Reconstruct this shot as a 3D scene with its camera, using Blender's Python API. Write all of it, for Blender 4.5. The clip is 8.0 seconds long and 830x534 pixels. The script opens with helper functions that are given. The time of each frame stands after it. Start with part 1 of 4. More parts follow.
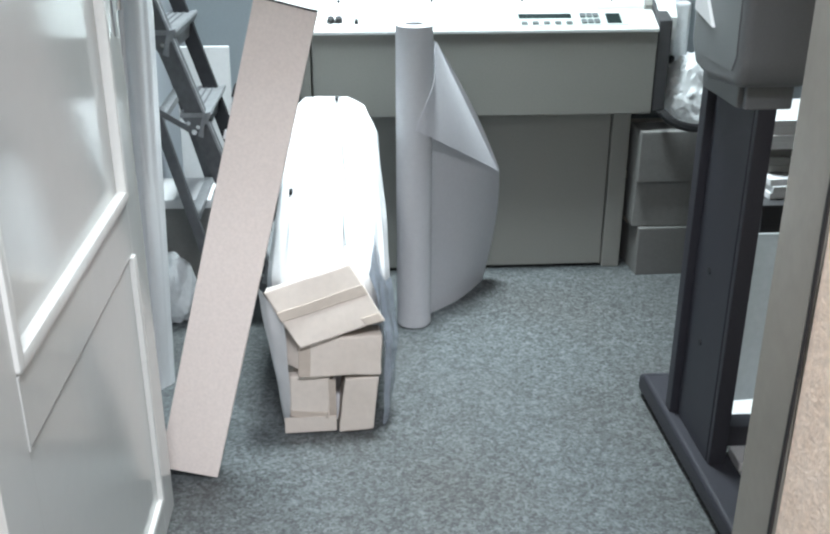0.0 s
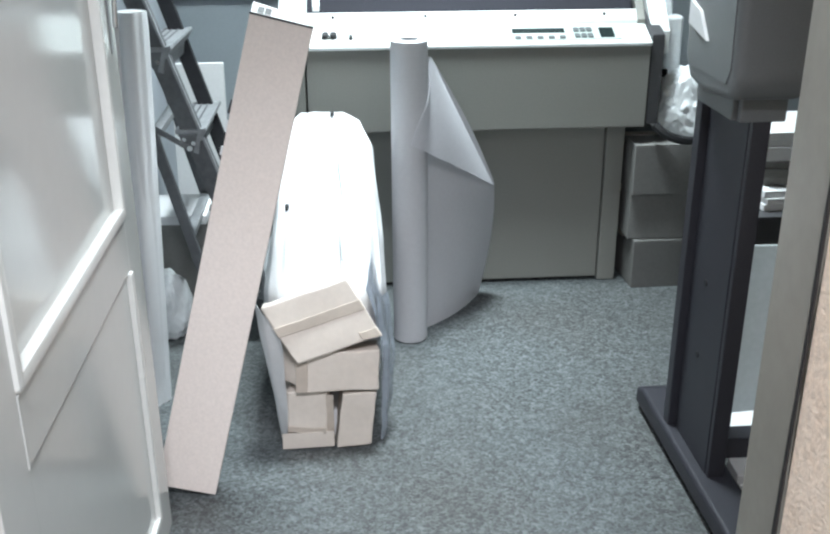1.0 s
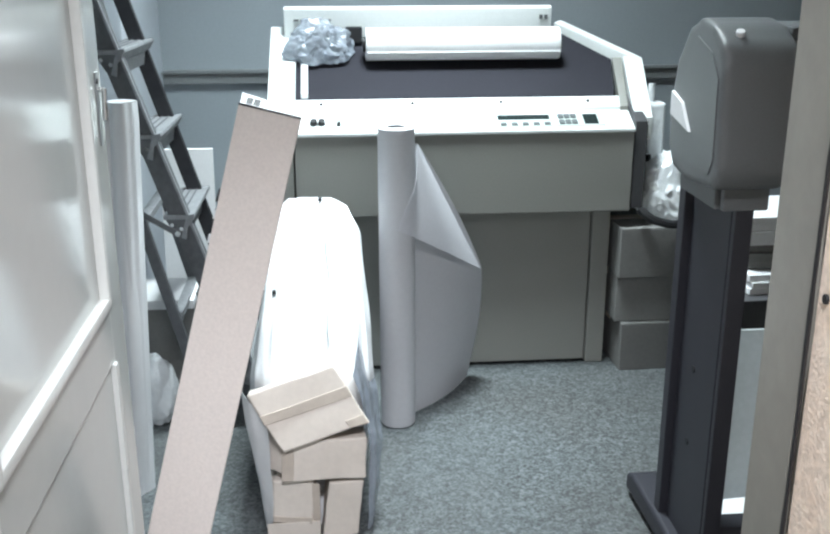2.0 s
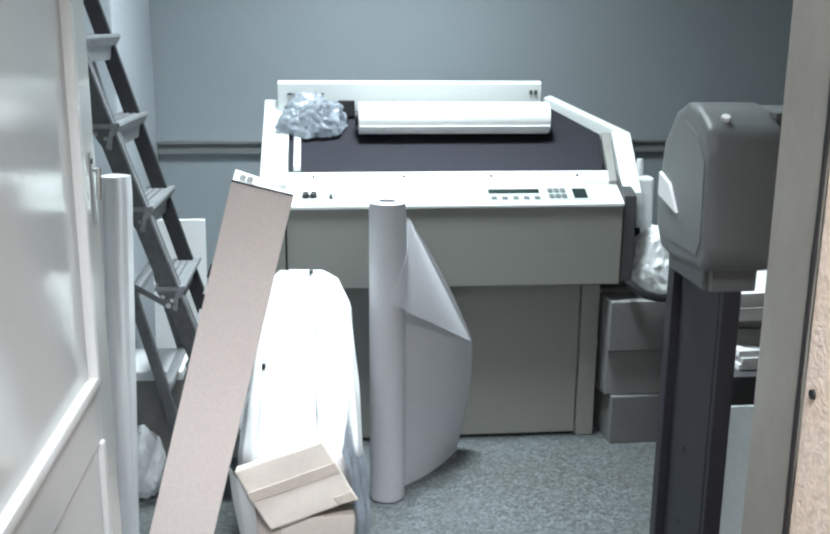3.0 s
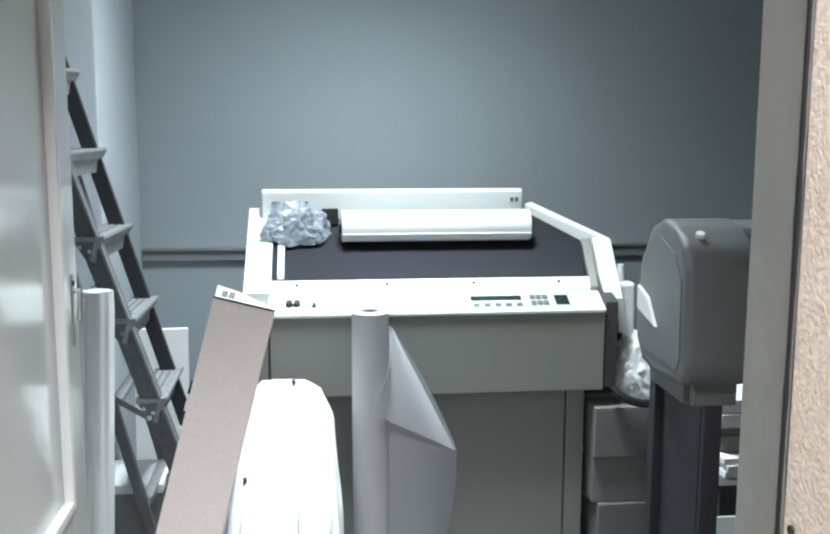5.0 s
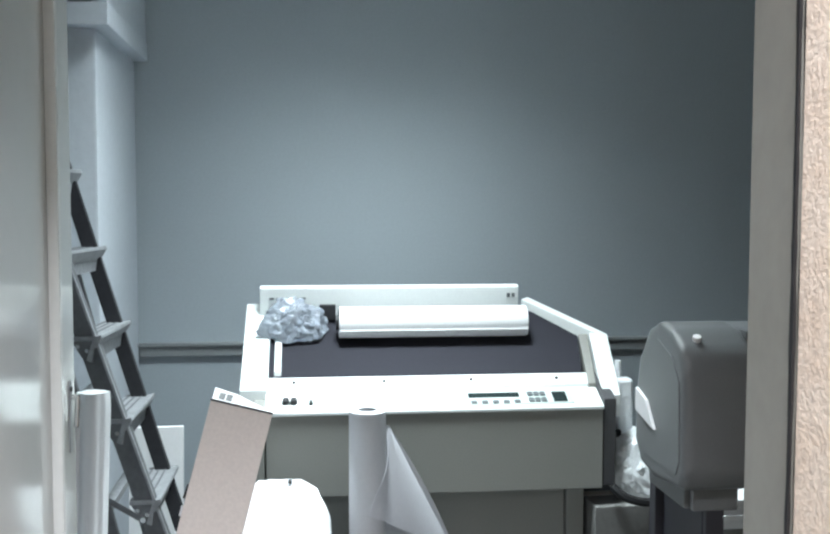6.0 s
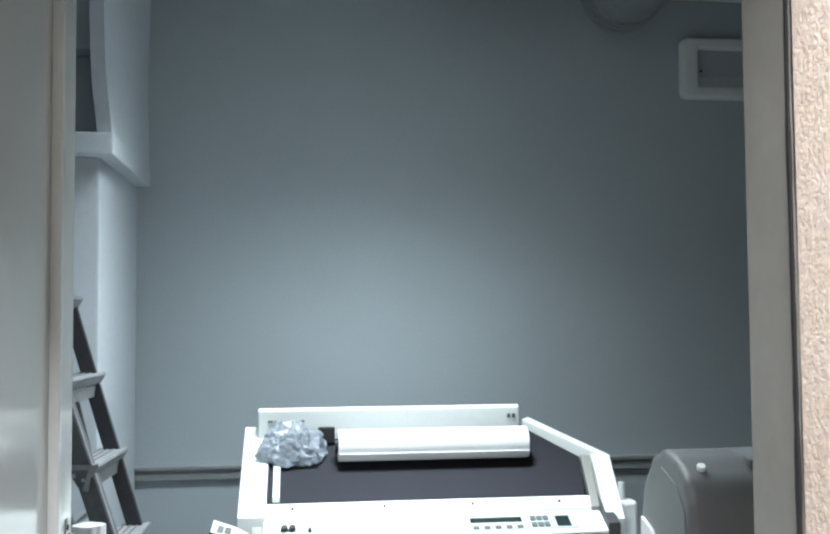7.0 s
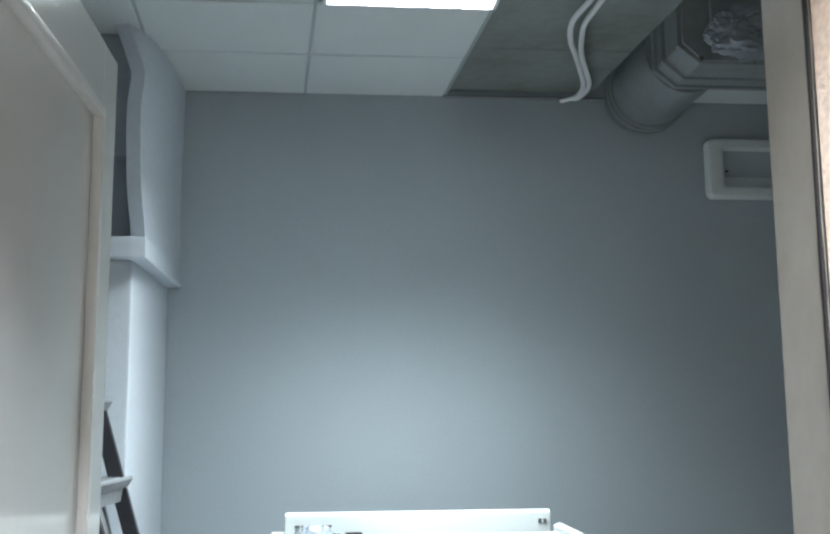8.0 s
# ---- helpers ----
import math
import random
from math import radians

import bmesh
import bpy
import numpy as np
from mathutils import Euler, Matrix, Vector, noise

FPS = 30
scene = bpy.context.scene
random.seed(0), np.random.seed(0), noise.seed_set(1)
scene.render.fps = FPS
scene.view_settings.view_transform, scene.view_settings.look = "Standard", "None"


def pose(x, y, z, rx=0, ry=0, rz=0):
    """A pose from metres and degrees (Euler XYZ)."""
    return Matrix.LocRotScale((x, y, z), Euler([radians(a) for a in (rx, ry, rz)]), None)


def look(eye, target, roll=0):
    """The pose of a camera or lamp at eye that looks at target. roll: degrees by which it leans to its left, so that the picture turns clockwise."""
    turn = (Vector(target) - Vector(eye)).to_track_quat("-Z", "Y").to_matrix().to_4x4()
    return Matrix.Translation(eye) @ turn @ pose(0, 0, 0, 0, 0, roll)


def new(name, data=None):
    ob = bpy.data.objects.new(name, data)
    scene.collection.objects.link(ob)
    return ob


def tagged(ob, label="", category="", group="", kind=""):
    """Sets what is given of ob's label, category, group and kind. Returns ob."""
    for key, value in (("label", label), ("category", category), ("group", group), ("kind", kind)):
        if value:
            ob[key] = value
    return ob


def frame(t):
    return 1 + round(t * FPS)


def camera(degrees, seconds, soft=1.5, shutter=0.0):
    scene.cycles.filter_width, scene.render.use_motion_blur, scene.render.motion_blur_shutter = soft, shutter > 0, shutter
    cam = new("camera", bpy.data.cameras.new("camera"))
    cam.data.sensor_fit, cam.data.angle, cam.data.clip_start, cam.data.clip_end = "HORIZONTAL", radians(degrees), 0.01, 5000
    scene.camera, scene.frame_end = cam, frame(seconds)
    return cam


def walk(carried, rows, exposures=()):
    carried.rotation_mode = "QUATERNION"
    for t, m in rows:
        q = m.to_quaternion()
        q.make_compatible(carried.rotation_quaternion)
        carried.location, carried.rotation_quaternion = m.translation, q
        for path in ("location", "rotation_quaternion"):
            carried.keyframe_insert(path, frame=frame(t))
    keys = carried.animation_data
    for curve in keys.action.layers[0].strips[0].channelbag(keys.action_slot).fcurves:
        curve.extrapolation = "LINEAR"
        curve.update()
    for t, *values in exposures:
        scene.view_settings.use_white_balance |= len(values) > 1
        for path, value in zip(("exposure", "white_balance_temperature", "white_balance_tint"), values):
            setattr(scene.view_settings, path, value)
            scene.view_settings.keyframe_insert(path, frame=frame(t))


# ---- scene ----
cam = camera(46.0, 8.0, soft=2.3)
PATH = [
    (0, (0.004, 0.003, 1.365), (0.131, 1.839, 0.583), 0.1),
    (0.5, (-0.002, 0.003, 1.364), (0.131, 1.84, 0.585), 0.1),
    (1, (-0.004, 0.003, 1.366), (0.137, 1.849, 0.611), -0.2),
    (1.5, (-0.001, 0.004, 1.376), (0.146, 1.874, 0.682), -0.3),
    (2, (0.0, 0.011, 1.389), (0.169, 1.908, 0.78), -0.1),
    (3.5, (0.005, 0.012, 1.439), (0.202, 1.953, 0.999), 0.6),
    (4, (0.01, 0.012, 1.451), (0.225, 1.961, 1.059), 0.4),
    (4.2, (0.011, 0.011, 1.453), (0.233, 1.963, 1.079), 0.2),
    (5.5, (0.013, 0.01, 1.487), (0.233, 1.985, 1.259), 0.1),
    (6, (0.008, 0.003, 1.505), (0.238, 1.986, 1.381), 0.1),
    (6.5, (0.004, -0.003, 1.522), (0.238, 1.984, 1.508), 0.1),
    (7, (0.001, -0.007, 1.544), (0.237, 1.976, 1.645), -0.4),
    (7.5, (-0.004, -0.009, 1.557), (0.197, 1.973, 1.734), -0.1),
    (8, (-0.005, -0.011, 1.567), (0.176, 1.959, 1.861), -0.4),
]
walk(cam, [(t, look(eye, target, roll)) for t, eye, target, roll in PATH],
     exposures=[(0, 0.0), (3.5, 0.0), (5.5, -0.1), (6.8, -0.1), (7.4, 0.04), (8, 0.28)])

# ---- world and lights ----
world = bpy.data.worlds.new("world")
scene.world = world
world.use_nodes = True
world.node_tree.nodes["Background"].inputs[0].default_value = (0.75, 0.85, 1.0, 1)
world.node_tree.nodes["Background"].inputs[1].default_value = 0.05


def area_lamp(name, m, sx, sy, watts, colour, spread):
    data = bpy.data.lights.new(name, "AREA")
    data.shape, data.size, data.size_y = "RECTANGLE", sx, sy
    data.energy, data.color, data.spread = watts, colour, radians(spread)
    ob = new(name, data)
    ob.matrix_world = m
    return ob


# the louvred ceiling light in the room and the lamp of the corridor behind the camera
LIGHT = (-0.03, 0.57, 2.52, 3.11)    # the ceiling light's opening: west, east, south, north
LOUVRE = 0.064                       # the depth of its blades
area_lamp("room_light", pose((LIGHT[0] + LIGHT[1]) / 2, (LIGHT[2] + LIGHT[3]) / 2 + 0.004, 3.01), 0.55, 0.54, 97, (0.82, 0.94, 0.98), 118)
area_lamp("corridor_light", pose(0.12, -0.17, 2.84), 0.8, 0.4, 98, (0.9, 0.93, 1.0), 170)


# ---- materials ----
def material(name, colour, rough=0.6, metal=0.0, grain=0.0, grain_scale=60.0, stain=0.0, stain_scale=3.0,
             bump=0.0, bump_scale=80.0, coat=0.0, even=False, second=None, transmission=0.0, each=0.0, alpha=1.0):
    m = bpy.data.materials.new(name)
    m.use_nodes = True
    nt = m.node_tree
    n, l = nt.nodes, nt.links
    p = n["Principled BSDF"]
    p.inputs["Roughness"].default_value = rough
    p.inputs["Metallic"].default_value = metal
    p.inputs["Coat Weight"].default_value = coat
    p.inputs["Coat Roughness"].default_value = 0.12
    p.inputs["Transmission Weight"].default_value = transmission
    p.inputs["Alpha"].default_value = alpha
    co = n.new("ShaderNodeTexCoord")
    second = second or tuple(c * 0.6 for c in colour)
    mix1 = n.new("ShaderNodeMix"); mix1.data_type = "RGBA"
    mix1.inputs["A"].default_value = (*colour, 1)
    mix1.inputs["B"].default_value = (*second, 1)
    big = n.new("ShaderNodeTexNoise")
    big.inputs["Scale"].default_value, big.inputs["Detail"].default_value = stain_scale, 5
    l.new(co.outputs["Object"], big.inputs["Vector"])
    ramp = n.new("ShaderNodeMapRange")
    ramp.inputs["From Min"].default_value, ramp.inputs["From Max"].default_value = 0.42, 0.72
    ramp.inputs["To Max"].default_value = stain
    l.new(big.outputs["Fac"], ramp.inputs["Value"])
    l.new(ramp.outputs["Result"], mix1.inputs["Factor"])
    fine = n.new("ShaderNodeTexNoise")
    fine.inputs["Scale"].default_value, fine.inputs["Detail"].default_value = grain_scale, 3
    l.new(co.outputs["Object"], fine.inputs["Vector"])
    g = n.new("ShaderNodeMapRange")
    g.inputs["From Min"].default_value, g.inputs["From Max"].default_value = 0.3, 0.7
    g.inputs["To Min"].default_value, g.inputs["To Max"].default_value = 1 - grain, 1 + grain
    l.new(fine.outputs["Fac"], g.inputs["Value"])
    mul = n.new("ShaderNodeVectorMath"); mul.operation = "SCALE"
    l.new(mix1.outputs["Result"], mul.inputs[0])
    l.new(g.outputs["Result"], mul.inputs["Scale"])
    out = mul.outputs[0]
    if each:
        info = n.new("ShaderNodeObjectInfo")
        r = n.new("ShaderNodeMapRange")
        r.inputs["To Min"].default_value, r.inputs["To Max"].default_value = 1 - each, 1 + each
        l.new(info.outputs["Random"], r.inputs["Value"])
        mul2 = n.new("ShaderNodeVectorMath"); mul2.operation = "SCALE"
        l.new(out, mul2.inputs[0]); l.new(r.outputs["Result"], mul2.inputs["Scale"])
        out = mul2.outputs[0]
    l.new(out, p.inputs["Base Color"])
    rr = n.new("ShaderNodeMapRange")
    rr.inputs["To Min"].default_value, rr.inputs["To Max"].default_value = max(rough - 0.08, 0.02), min(rough + 0.1, 1)
    l.new(big.outputs["Fac"], rr.inputs["Value"])
    if not even:
        l.new(rr.outputs["Result"], p.inputs["Roughness"])
    if bump:
        bn = n.new("ShaderNodeTexNoise")
        bn.inputs["Scale"].default_value, bn.inputs["Detail"].default_value = bump_scale, 4
        l.new(co.outputs["Object"], bn.inputs["Vector"])
        b = n.new("ShaderNodeBump")
        b.inputs["Strength"].default_value, b.inputs["Distance"].default_value = bump, 0.01
        l.new(bn.outputs["Fac"], b.inputs["Height"])
        l.new(b.outputs["Normal"], p.inputs["Normal"])
    return m


def speckled_vinyl():
    m = material("speckled_vinyl", (0.1, 0.112, 0.116), 0.5, stain=0.8, stain_scale=1.5, second=(0.074, 0.073, 0.07), bump=0.15, bump_scale=250)
    nt = m.node_tree
    n, l = nt.nodes, nt.links
    p = n["Principled BSDF"]
    base = p.inputs["Base Color"].links[0].from_socket
    co = n.new("ShaderNodeTexCoord")
    for scale, lo, hi in ((170, 0.5, 1.45), (75, 0.75, 1.25)):
        cells = n.new("ShaderNodeTexVoronoi")
        cells.inputs["Scale"].default_value = scale
        l.new(co.outputs["Object"], cells.inputs["Vector"])
        split = n.new("ShaderNodeSeparateColor")
        l.new(cells.outputs["Color"], split.inputs[0])
        r = n.new("ShaderNodeMapRange")
        r.inputs["To Min"].default_value, r.inputs["To Max"].default_value = lo, hi
        l.new(split.outputs[0], r.inputs["Value"])
        mx = n.new("ShaderNodeVectorMath"); mx.operation = "SCALE"
        l.new(base, mx.inputs[0])
        l.new(r.outputs["Result"], mx.inputs["Scale"])
        base = mx.outputs[0]
    l.new(base, p.inputs["Base Color"])
    return m


def glowing(name, colour, strength):
    m = bpy.data.materials.new(name)
    m.use_nodes = True
    p = m.node_tree.nodes["Principled BSDF"]
    p.inputs["Base Color"].default_value = (0.8, 0.85, 0.85, 1)
    p.inputs["Emission Color"].default_value = (*colour, 1)
    p.inputs["Emission Strength"].default_value = strength
    return m


M_FLOOR = speckled_vinyl()
M_WALL = material("grey_blue_wall_paint", (0.41, 0.455, 0.49), 0.75, grain=0.025, grain_scale=90, stain=0.25, stain_scale=1.3, second=(0.37, 0.41, 0.435), bump=0.05, bump_scale=120)
M_PLASTER = material("pale_plaster", (0.62, 0.66, 0.71), 0.7, grain=0.03, grain_scale=40, stain=0.3, stain_scale=2, second=(0.55, 0.58, 0.62), bump=0.12, bump_scale=30)
M_PINK = material("pink_roughcast", (0.93, 0.79, 0.67), 0.9, grain=0.13, grain_scale=90, stain=0.6, stain_scale=22, second=(0.86, 0.68, 0.54), bump=0.25, bump_scale=170)
M_JAMB = material("taupe_gloss_paint", (0.285, 0.28, 0.25), 0.4, grain=0.04, grain_scale=45, stain=0.5, stain_scale=5, second=(0.215, 0.21, 0.185), bump=0.08, bump_scale=24)
M_DOOR = material("warm_white_gloss_paint", (0.61, 0.62, 0.605), 0.13, grain=0.01, grain_scale=30, stain=0.25, stain_scale=1.2, second=(0.58, 0.59, 0.57), even=True)
M_MOULD = material("ivory_moulding_paint", (0.76, 0.765, 0.74), 0.25, grain=0.02, stain=0.2, second=(0.68, 0.685, 0.66), coat=0.3)
M_FILM = material("glossy_white_film", (0.84, 0.86, 0.88), 0.28, grain=0.01, stain=0.2, stain_scale=3, second=(0.76, 0.79, 0.82), coat=0.3, even=True)
M_TILE = material("mineral_ceiling_tile", (0.72, 0.75, 0.75), 0.9, grain=0.06, grain_scale=180, stain=0.25, stain_scale=4, second=(0.62, 0.65, 0.65), bump=0.25, bump_scale=300)
M_BARE = material("stained_bare_board", (0.27, 0.29, 0.28), 0.9, grain=0.06, grain_scale=25, stain=0.8, stain_scale=3.2, second=(0.185, 0.185, 0.168), bump=0.15, bump_scale=60)
M_GRID = material("grey_ceiling_grid", (0.42, 0.46, 0.47), 0.5, grain=0.03)
M_CREAM = material("cream_machine_enamel", (0.295, 0.292, 0.27), 0.45, grain=0.03, grain_scale=160, stain=0.25, stain_scale=2.2, second=(0.255, 0.252, 0.232), bump=0.08, bump_scale=300)
M_WHITE = material("white_machine_enamel", (0.82, 0.85, 0.84), 0.35, grain=0.02, grain_scale=120, stain=0.15, stain_scale=3, second=(0.72, 0.76, 0.75))
M_DARK = material("charcoal_plastic", (0.07, 0.07, 0.075), 0.5, grain=0.06, grain_scale=120, stain=0.3, second=(0.05, 0.05, 0.055))
M_BED = material("black_bed_cloth", (0.016, 0.0155, 0.023), 0.92, grain=0.12, grain_scale=200, stain=0.3, stain_scale=6, second=(0.03, 0.03, 0.04))
M_BLACK = material("black_rubber", (0.015, 0.015, 0.017), 0.55, grain=0.08)
M_PAPER = material("white_paper", (0.82, 0.82, 0.83), 0.7, grain=0.02, grain_scale=90, stain=0.15, second=(0.74, 0.74, 0.76), bump=0.04, bump_scale=15)
M_PAPER_GREY = material("pale_tracing_paper", (0.66, 0.66, 0.69), 0.6, grain=0.02, grain_scale=90, stain=0.25, stain_scale=4, second=(0.58, 0.58, 0.61), bump=0.05, bump_scale=12)
M_PAPER_BACK = material("satin_paper_back", (0.72, 0.72, 0.765), 0.5, grain=0.02, grain_scale=90, stain=0.2, stain_scale=5, second=(0.66, 0.66, 0.71), bump=0.05, bump_scale=12)
M_CARD_PINK = material("pale_pink_cardboard", (0.87, 0.775, 0.725), 0.7, grain=0.04, grain_scale=140, stain=0.25, stain_scale=5, second=(0.83, 0.725, 0.67), bump=0.06, bump_scale=200)
M_CARD = material("beige_wrapping_card", (0.70, 0.63, 0.57), 0.75, grain=0.03, grain_scale=70, stain=0.4, stain_scale=9, second=(0.62, 0.55, 0.48), bump=0.12, bump_scale=20, each=0.06)
M_CARD_FOLD = material("folded_brown_wrapping", (0.52, 0.45, 0.39), 0.7, grain=0.04, grain_scale=60, stain=0.5, stain_scale=12, second=(0.42, 0.36, 0.31), bump=0.12, bump_scale=24)
M_BOXGREY = material("greyish_brown_carton", (0.2, 0.197, 0.19), 0.8, grain=0.05, grain_scale=90, stain=0.3, stain_scale=5, second=(0.155, 0.15, 0.145), bump=0.1, bump_scale=60, each=0.15)
M_SACK = material("white_woven_sack", (0.7, 0.7, 0.71), 0.6, grain=0.02, grain_scale=150, stain=0.3, stain_scale=6, second=(0.55, 0.565, 0.6), bump=0.2, bump_scale=18)
M_PLASTIC = material("clear_crinkled_plastic", (0.55, 0.6, 0.68), 0.12, grain=0.06, grain_scale=40, bump=0.7, bump_scale=45, transmission=0.55, coat=0.6)
M_WHITEBAG = material("white_plastic_bag", (0.88, 0.91, 0.93), 0.3, grain=0.03, bump=0.4, bump_scale=35, coat=0.3)
M_LADDER = material("weathered_aluminium", (0.36, 0.37, 0.385), 0.5, metal=0.4, grain=0.12, grain_scale=60, stain=0.5, stain_scale=7, second=(0.26, 0.26, 0.27), bump=0.15, bump_scale=60)
# the far rail's metal, darkened to hold the shade on that side
M_LADDER_SHADE = material("shaded_ladder_rail", (0.03, 0.03, 0.035), 0.5, metal=0.3, grain=0.12, grain_scale=50, stain=0.4, stain_scale=6, second=(0.05, 0.05, 0.055))
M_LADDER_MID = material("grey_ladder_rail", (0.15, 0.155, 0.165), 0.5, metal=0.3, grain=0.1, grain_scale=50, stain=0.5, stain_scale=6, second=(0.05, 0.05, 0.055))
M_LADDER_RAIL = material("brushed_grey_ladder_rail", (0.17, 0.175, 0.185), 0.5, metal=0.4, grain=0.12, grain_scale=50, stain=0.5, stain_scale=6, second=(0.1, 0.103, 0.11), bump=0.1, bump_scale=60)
M_PLOT = material("warm_grey_moulded_plastic", (0.15, 0.157, 0.163), 0.42, grain=0.04, grain_scale=260, stain=0.2, second=(0.137, 0.143, 0.147), bump=0.08, bump_scale=400)
M_PLOTLEG = material("slate_painted_steel", (0.029, 0.029, 0.038), 0.5, grain=0.06, grain_scale=200, stain=0.25, stain_scale=3, second=(0.03, 0.03, 0.038))
M_DUCT = material("grey_duct_sheet", (0.33, 0.35, 0.36), 0.4, metal=0.35, grain=0.06, grain_scale=30, stain=0.4, stain_scale=5, second=(0.25, 0.265, 0.27), bump=0.1, bump_scale=20)
M_CHROME = material("dull_chrome", (0.7, 0.7, 0.7), 0.22, metal=1.0, grain=0.04)
M_LCD = material("dark_display", (0.02, 0.03, 0.03), 0.15, grain=0.05)
M_KEY = material("grey_key_plastic", (0.1, 0.11, 0.115), 0.5, grain=0.05)
M_STRIP = material("pale_green_control_plate", (0.5, 0.57, 0.545), 0.4, grain=0.03)
M_TAG = material("orange_print", (0.6, 0.25, 0.1), 0.5, grain=0.1, stain=0.6, stain_scale=30, second=(0.12, 0.4, 0.42))
M_RAIL = material("grey_painted_rail", (0.27, 0.285, 0.29), 0.45, grain=0.05, grain_scale=70, stain=0.3, second=(0.2, 0.21, 0.215))
M_GLASSY = material("grey_glossy_sheet", (0.5, 0.53, 0.54), 0.15, grain=0.04, stain=0.4, second=(0.4, 0.43, 0.44), coat=0.6)
M_LOUVRE = material("satin_louvre_metal", (0.14, 0.145, 0.15), 0.5, grain=0.03)
M_LIGHT = glowing("lit_louvre", (0.8, 1.0, 0.97), 5.0)


# ---- building helpers ----
ORIGIN = {}


def thing(name, at, label, category, group="", kind=""):
    ob = new(name)
    ob.empty_display_size = 0.05
    ob.location = at
    ORIGIN[ob.name] = Vector(at)
    return tagged(ob, label, category, group, kind)


def smooth(me, angle=40):
    """Soft edges whose normals follow the larger faces, so that flat faces stay flat."""
    for f in me.polygons:
        f.use_smooth = True
    me.set_sharp_from_angle(angle=radians(angle))
    normals = [f.normal.copy() for f in me.polygons]
    areas = [f.area for f in me.polygons]
    round_vert = [[] for v in me.vertices]
    for f in me.polygons:
        for v in f.vertices:
            round_vert[v].append(f.index)
    limit = math.cos(radians(angle))
    corners = [None] * len(me.loops)
    for f in me.polygons:
        for k in f.loop_indices:
            total = Vector((0, 0, 0))
            for g in round_vert[me.loops[k].vertex_index]:
                if normals[f.index].dot(normals[g]) > limit:
                    total += normals[g] * areas[g]
            corners[k] = total.normalized() if total.length > 0 else normals[f.index]
    me.normals_split_custom_set(corners)


def mesh_of(name, bm, mat, shade=True):
    bmesh.ops.recalc_face_normals(bm, faces=bm.faces)
    me = bpy.data.meshes.new(name)
    bm.to_mesh(me)
    bm.free()
    for one in mat if isinstance(mat, (list, tuple)) else (mat,):
        me.materials.append(one)
    if shade:
        smooth(me)
    return me


def part(name, bm, mat, parent, label=""):
    at = ORIGIN[parent.name]
    bmesh.ops.translate(bm, verts=bm.verts, vec=-at)
    ob = new(name, mesh_of(name, bm, mat))
    ob.parent = parent
    ORIGIN[ob.name] = at
    return tagged(ob, label)


def single(name, bm, mat, at, label="", category="", group="", kind=""):
    bmesh.ops.translate(bm, verts=bm.verts, vec=-Vector(at))
    ob = new(name, mesh_of(name, bm, mat))
    ob.location = at
    ORIGIN[ob.name] = Vector(at)
    return tagged(ob, label, category, group, kind)


def add(bm, other):
    """Join the second bmesh into the first."""
    me = bpy.data.meshes.new("joined")
    other.to_mesh(me)
    other.free()
    bm.from_mesh(me)
    bpy.data.meshes.remove(me)
    return bm


def box(x0, x1, y0, y1, z0, z1, bevel=0.0, m=None, segments=2):
    bm = bmesh.new()
    bmesh.ops.create_cube(bm, size=1)
    for v in bm.verts:
        v.co = ((x0 + x1) / 2 + v.co.x * (x1 - x0), (y0 + y1) / 2 + v.co.y * (y1 - y0), (z0 + z1) / 2 + v.co.z * (z1 - z0))
    if bevel:
        bmesh.ops.bevel(bm, geom=list(bm.edges), offset=bevel, segments=segments, profile=0.6, affect="EDGES")
    if m:
        bmesh.ops.transform(bm, verts=bm.verts, matrix=m)
    return bm


def rod(a, b, r, sides=16, r2=None, bevel=0.0):
    a, b = Vector(a), Vector(b)
    bm = bmesh.new()
    bmesh.ops.create_cone(bm, cap_ends=True, segments=sides, radius1=r, radius2=r if r2 is None else r2, depth=(b - a).length)
    if bevel:
        ends = [e for e in bm.edges if all(abs(abs(v.co.z) - (b - a).length / 2) < 1e-5 for v in e.verts)]
        bmesh.ops.bevel(bm, geom=ends, offset=bevel, segments=2, profile=0.6, affect="EDGES")
    turn = (b - a).to_track_quat("Z", "Y").to_matrix().to_4x4()
    bmesh.ops.transform(bm, verts=bm.verts, matrix=Matrix.Translation((a + b) / 2) @ turn)
    return bm


def beam(a, b, w, d, side, bevel=0.003):
    """A bar from a to b, w wide along the direction side and d deep."""
    a, b = Vector(a), Vector(b)
    axis = (b - a).normalized()
    s = (Vector(side) - axis * axis.dot(Vector(side))).normalized()
    n = axis.cross(s)
    m = Matrix((( s.x, n.x, axis.x, 0), (s.y, n.y, axis.y, 0), (s.z, n.z, axis.z, 0), (0, 0, 0, 1)))
    m.translation = (a + b) / 2
    L = (b - a).length
    return box(-w / 2, w / 2, -d / 2, d / 2, -L / 2, L / 2, bevel, m)


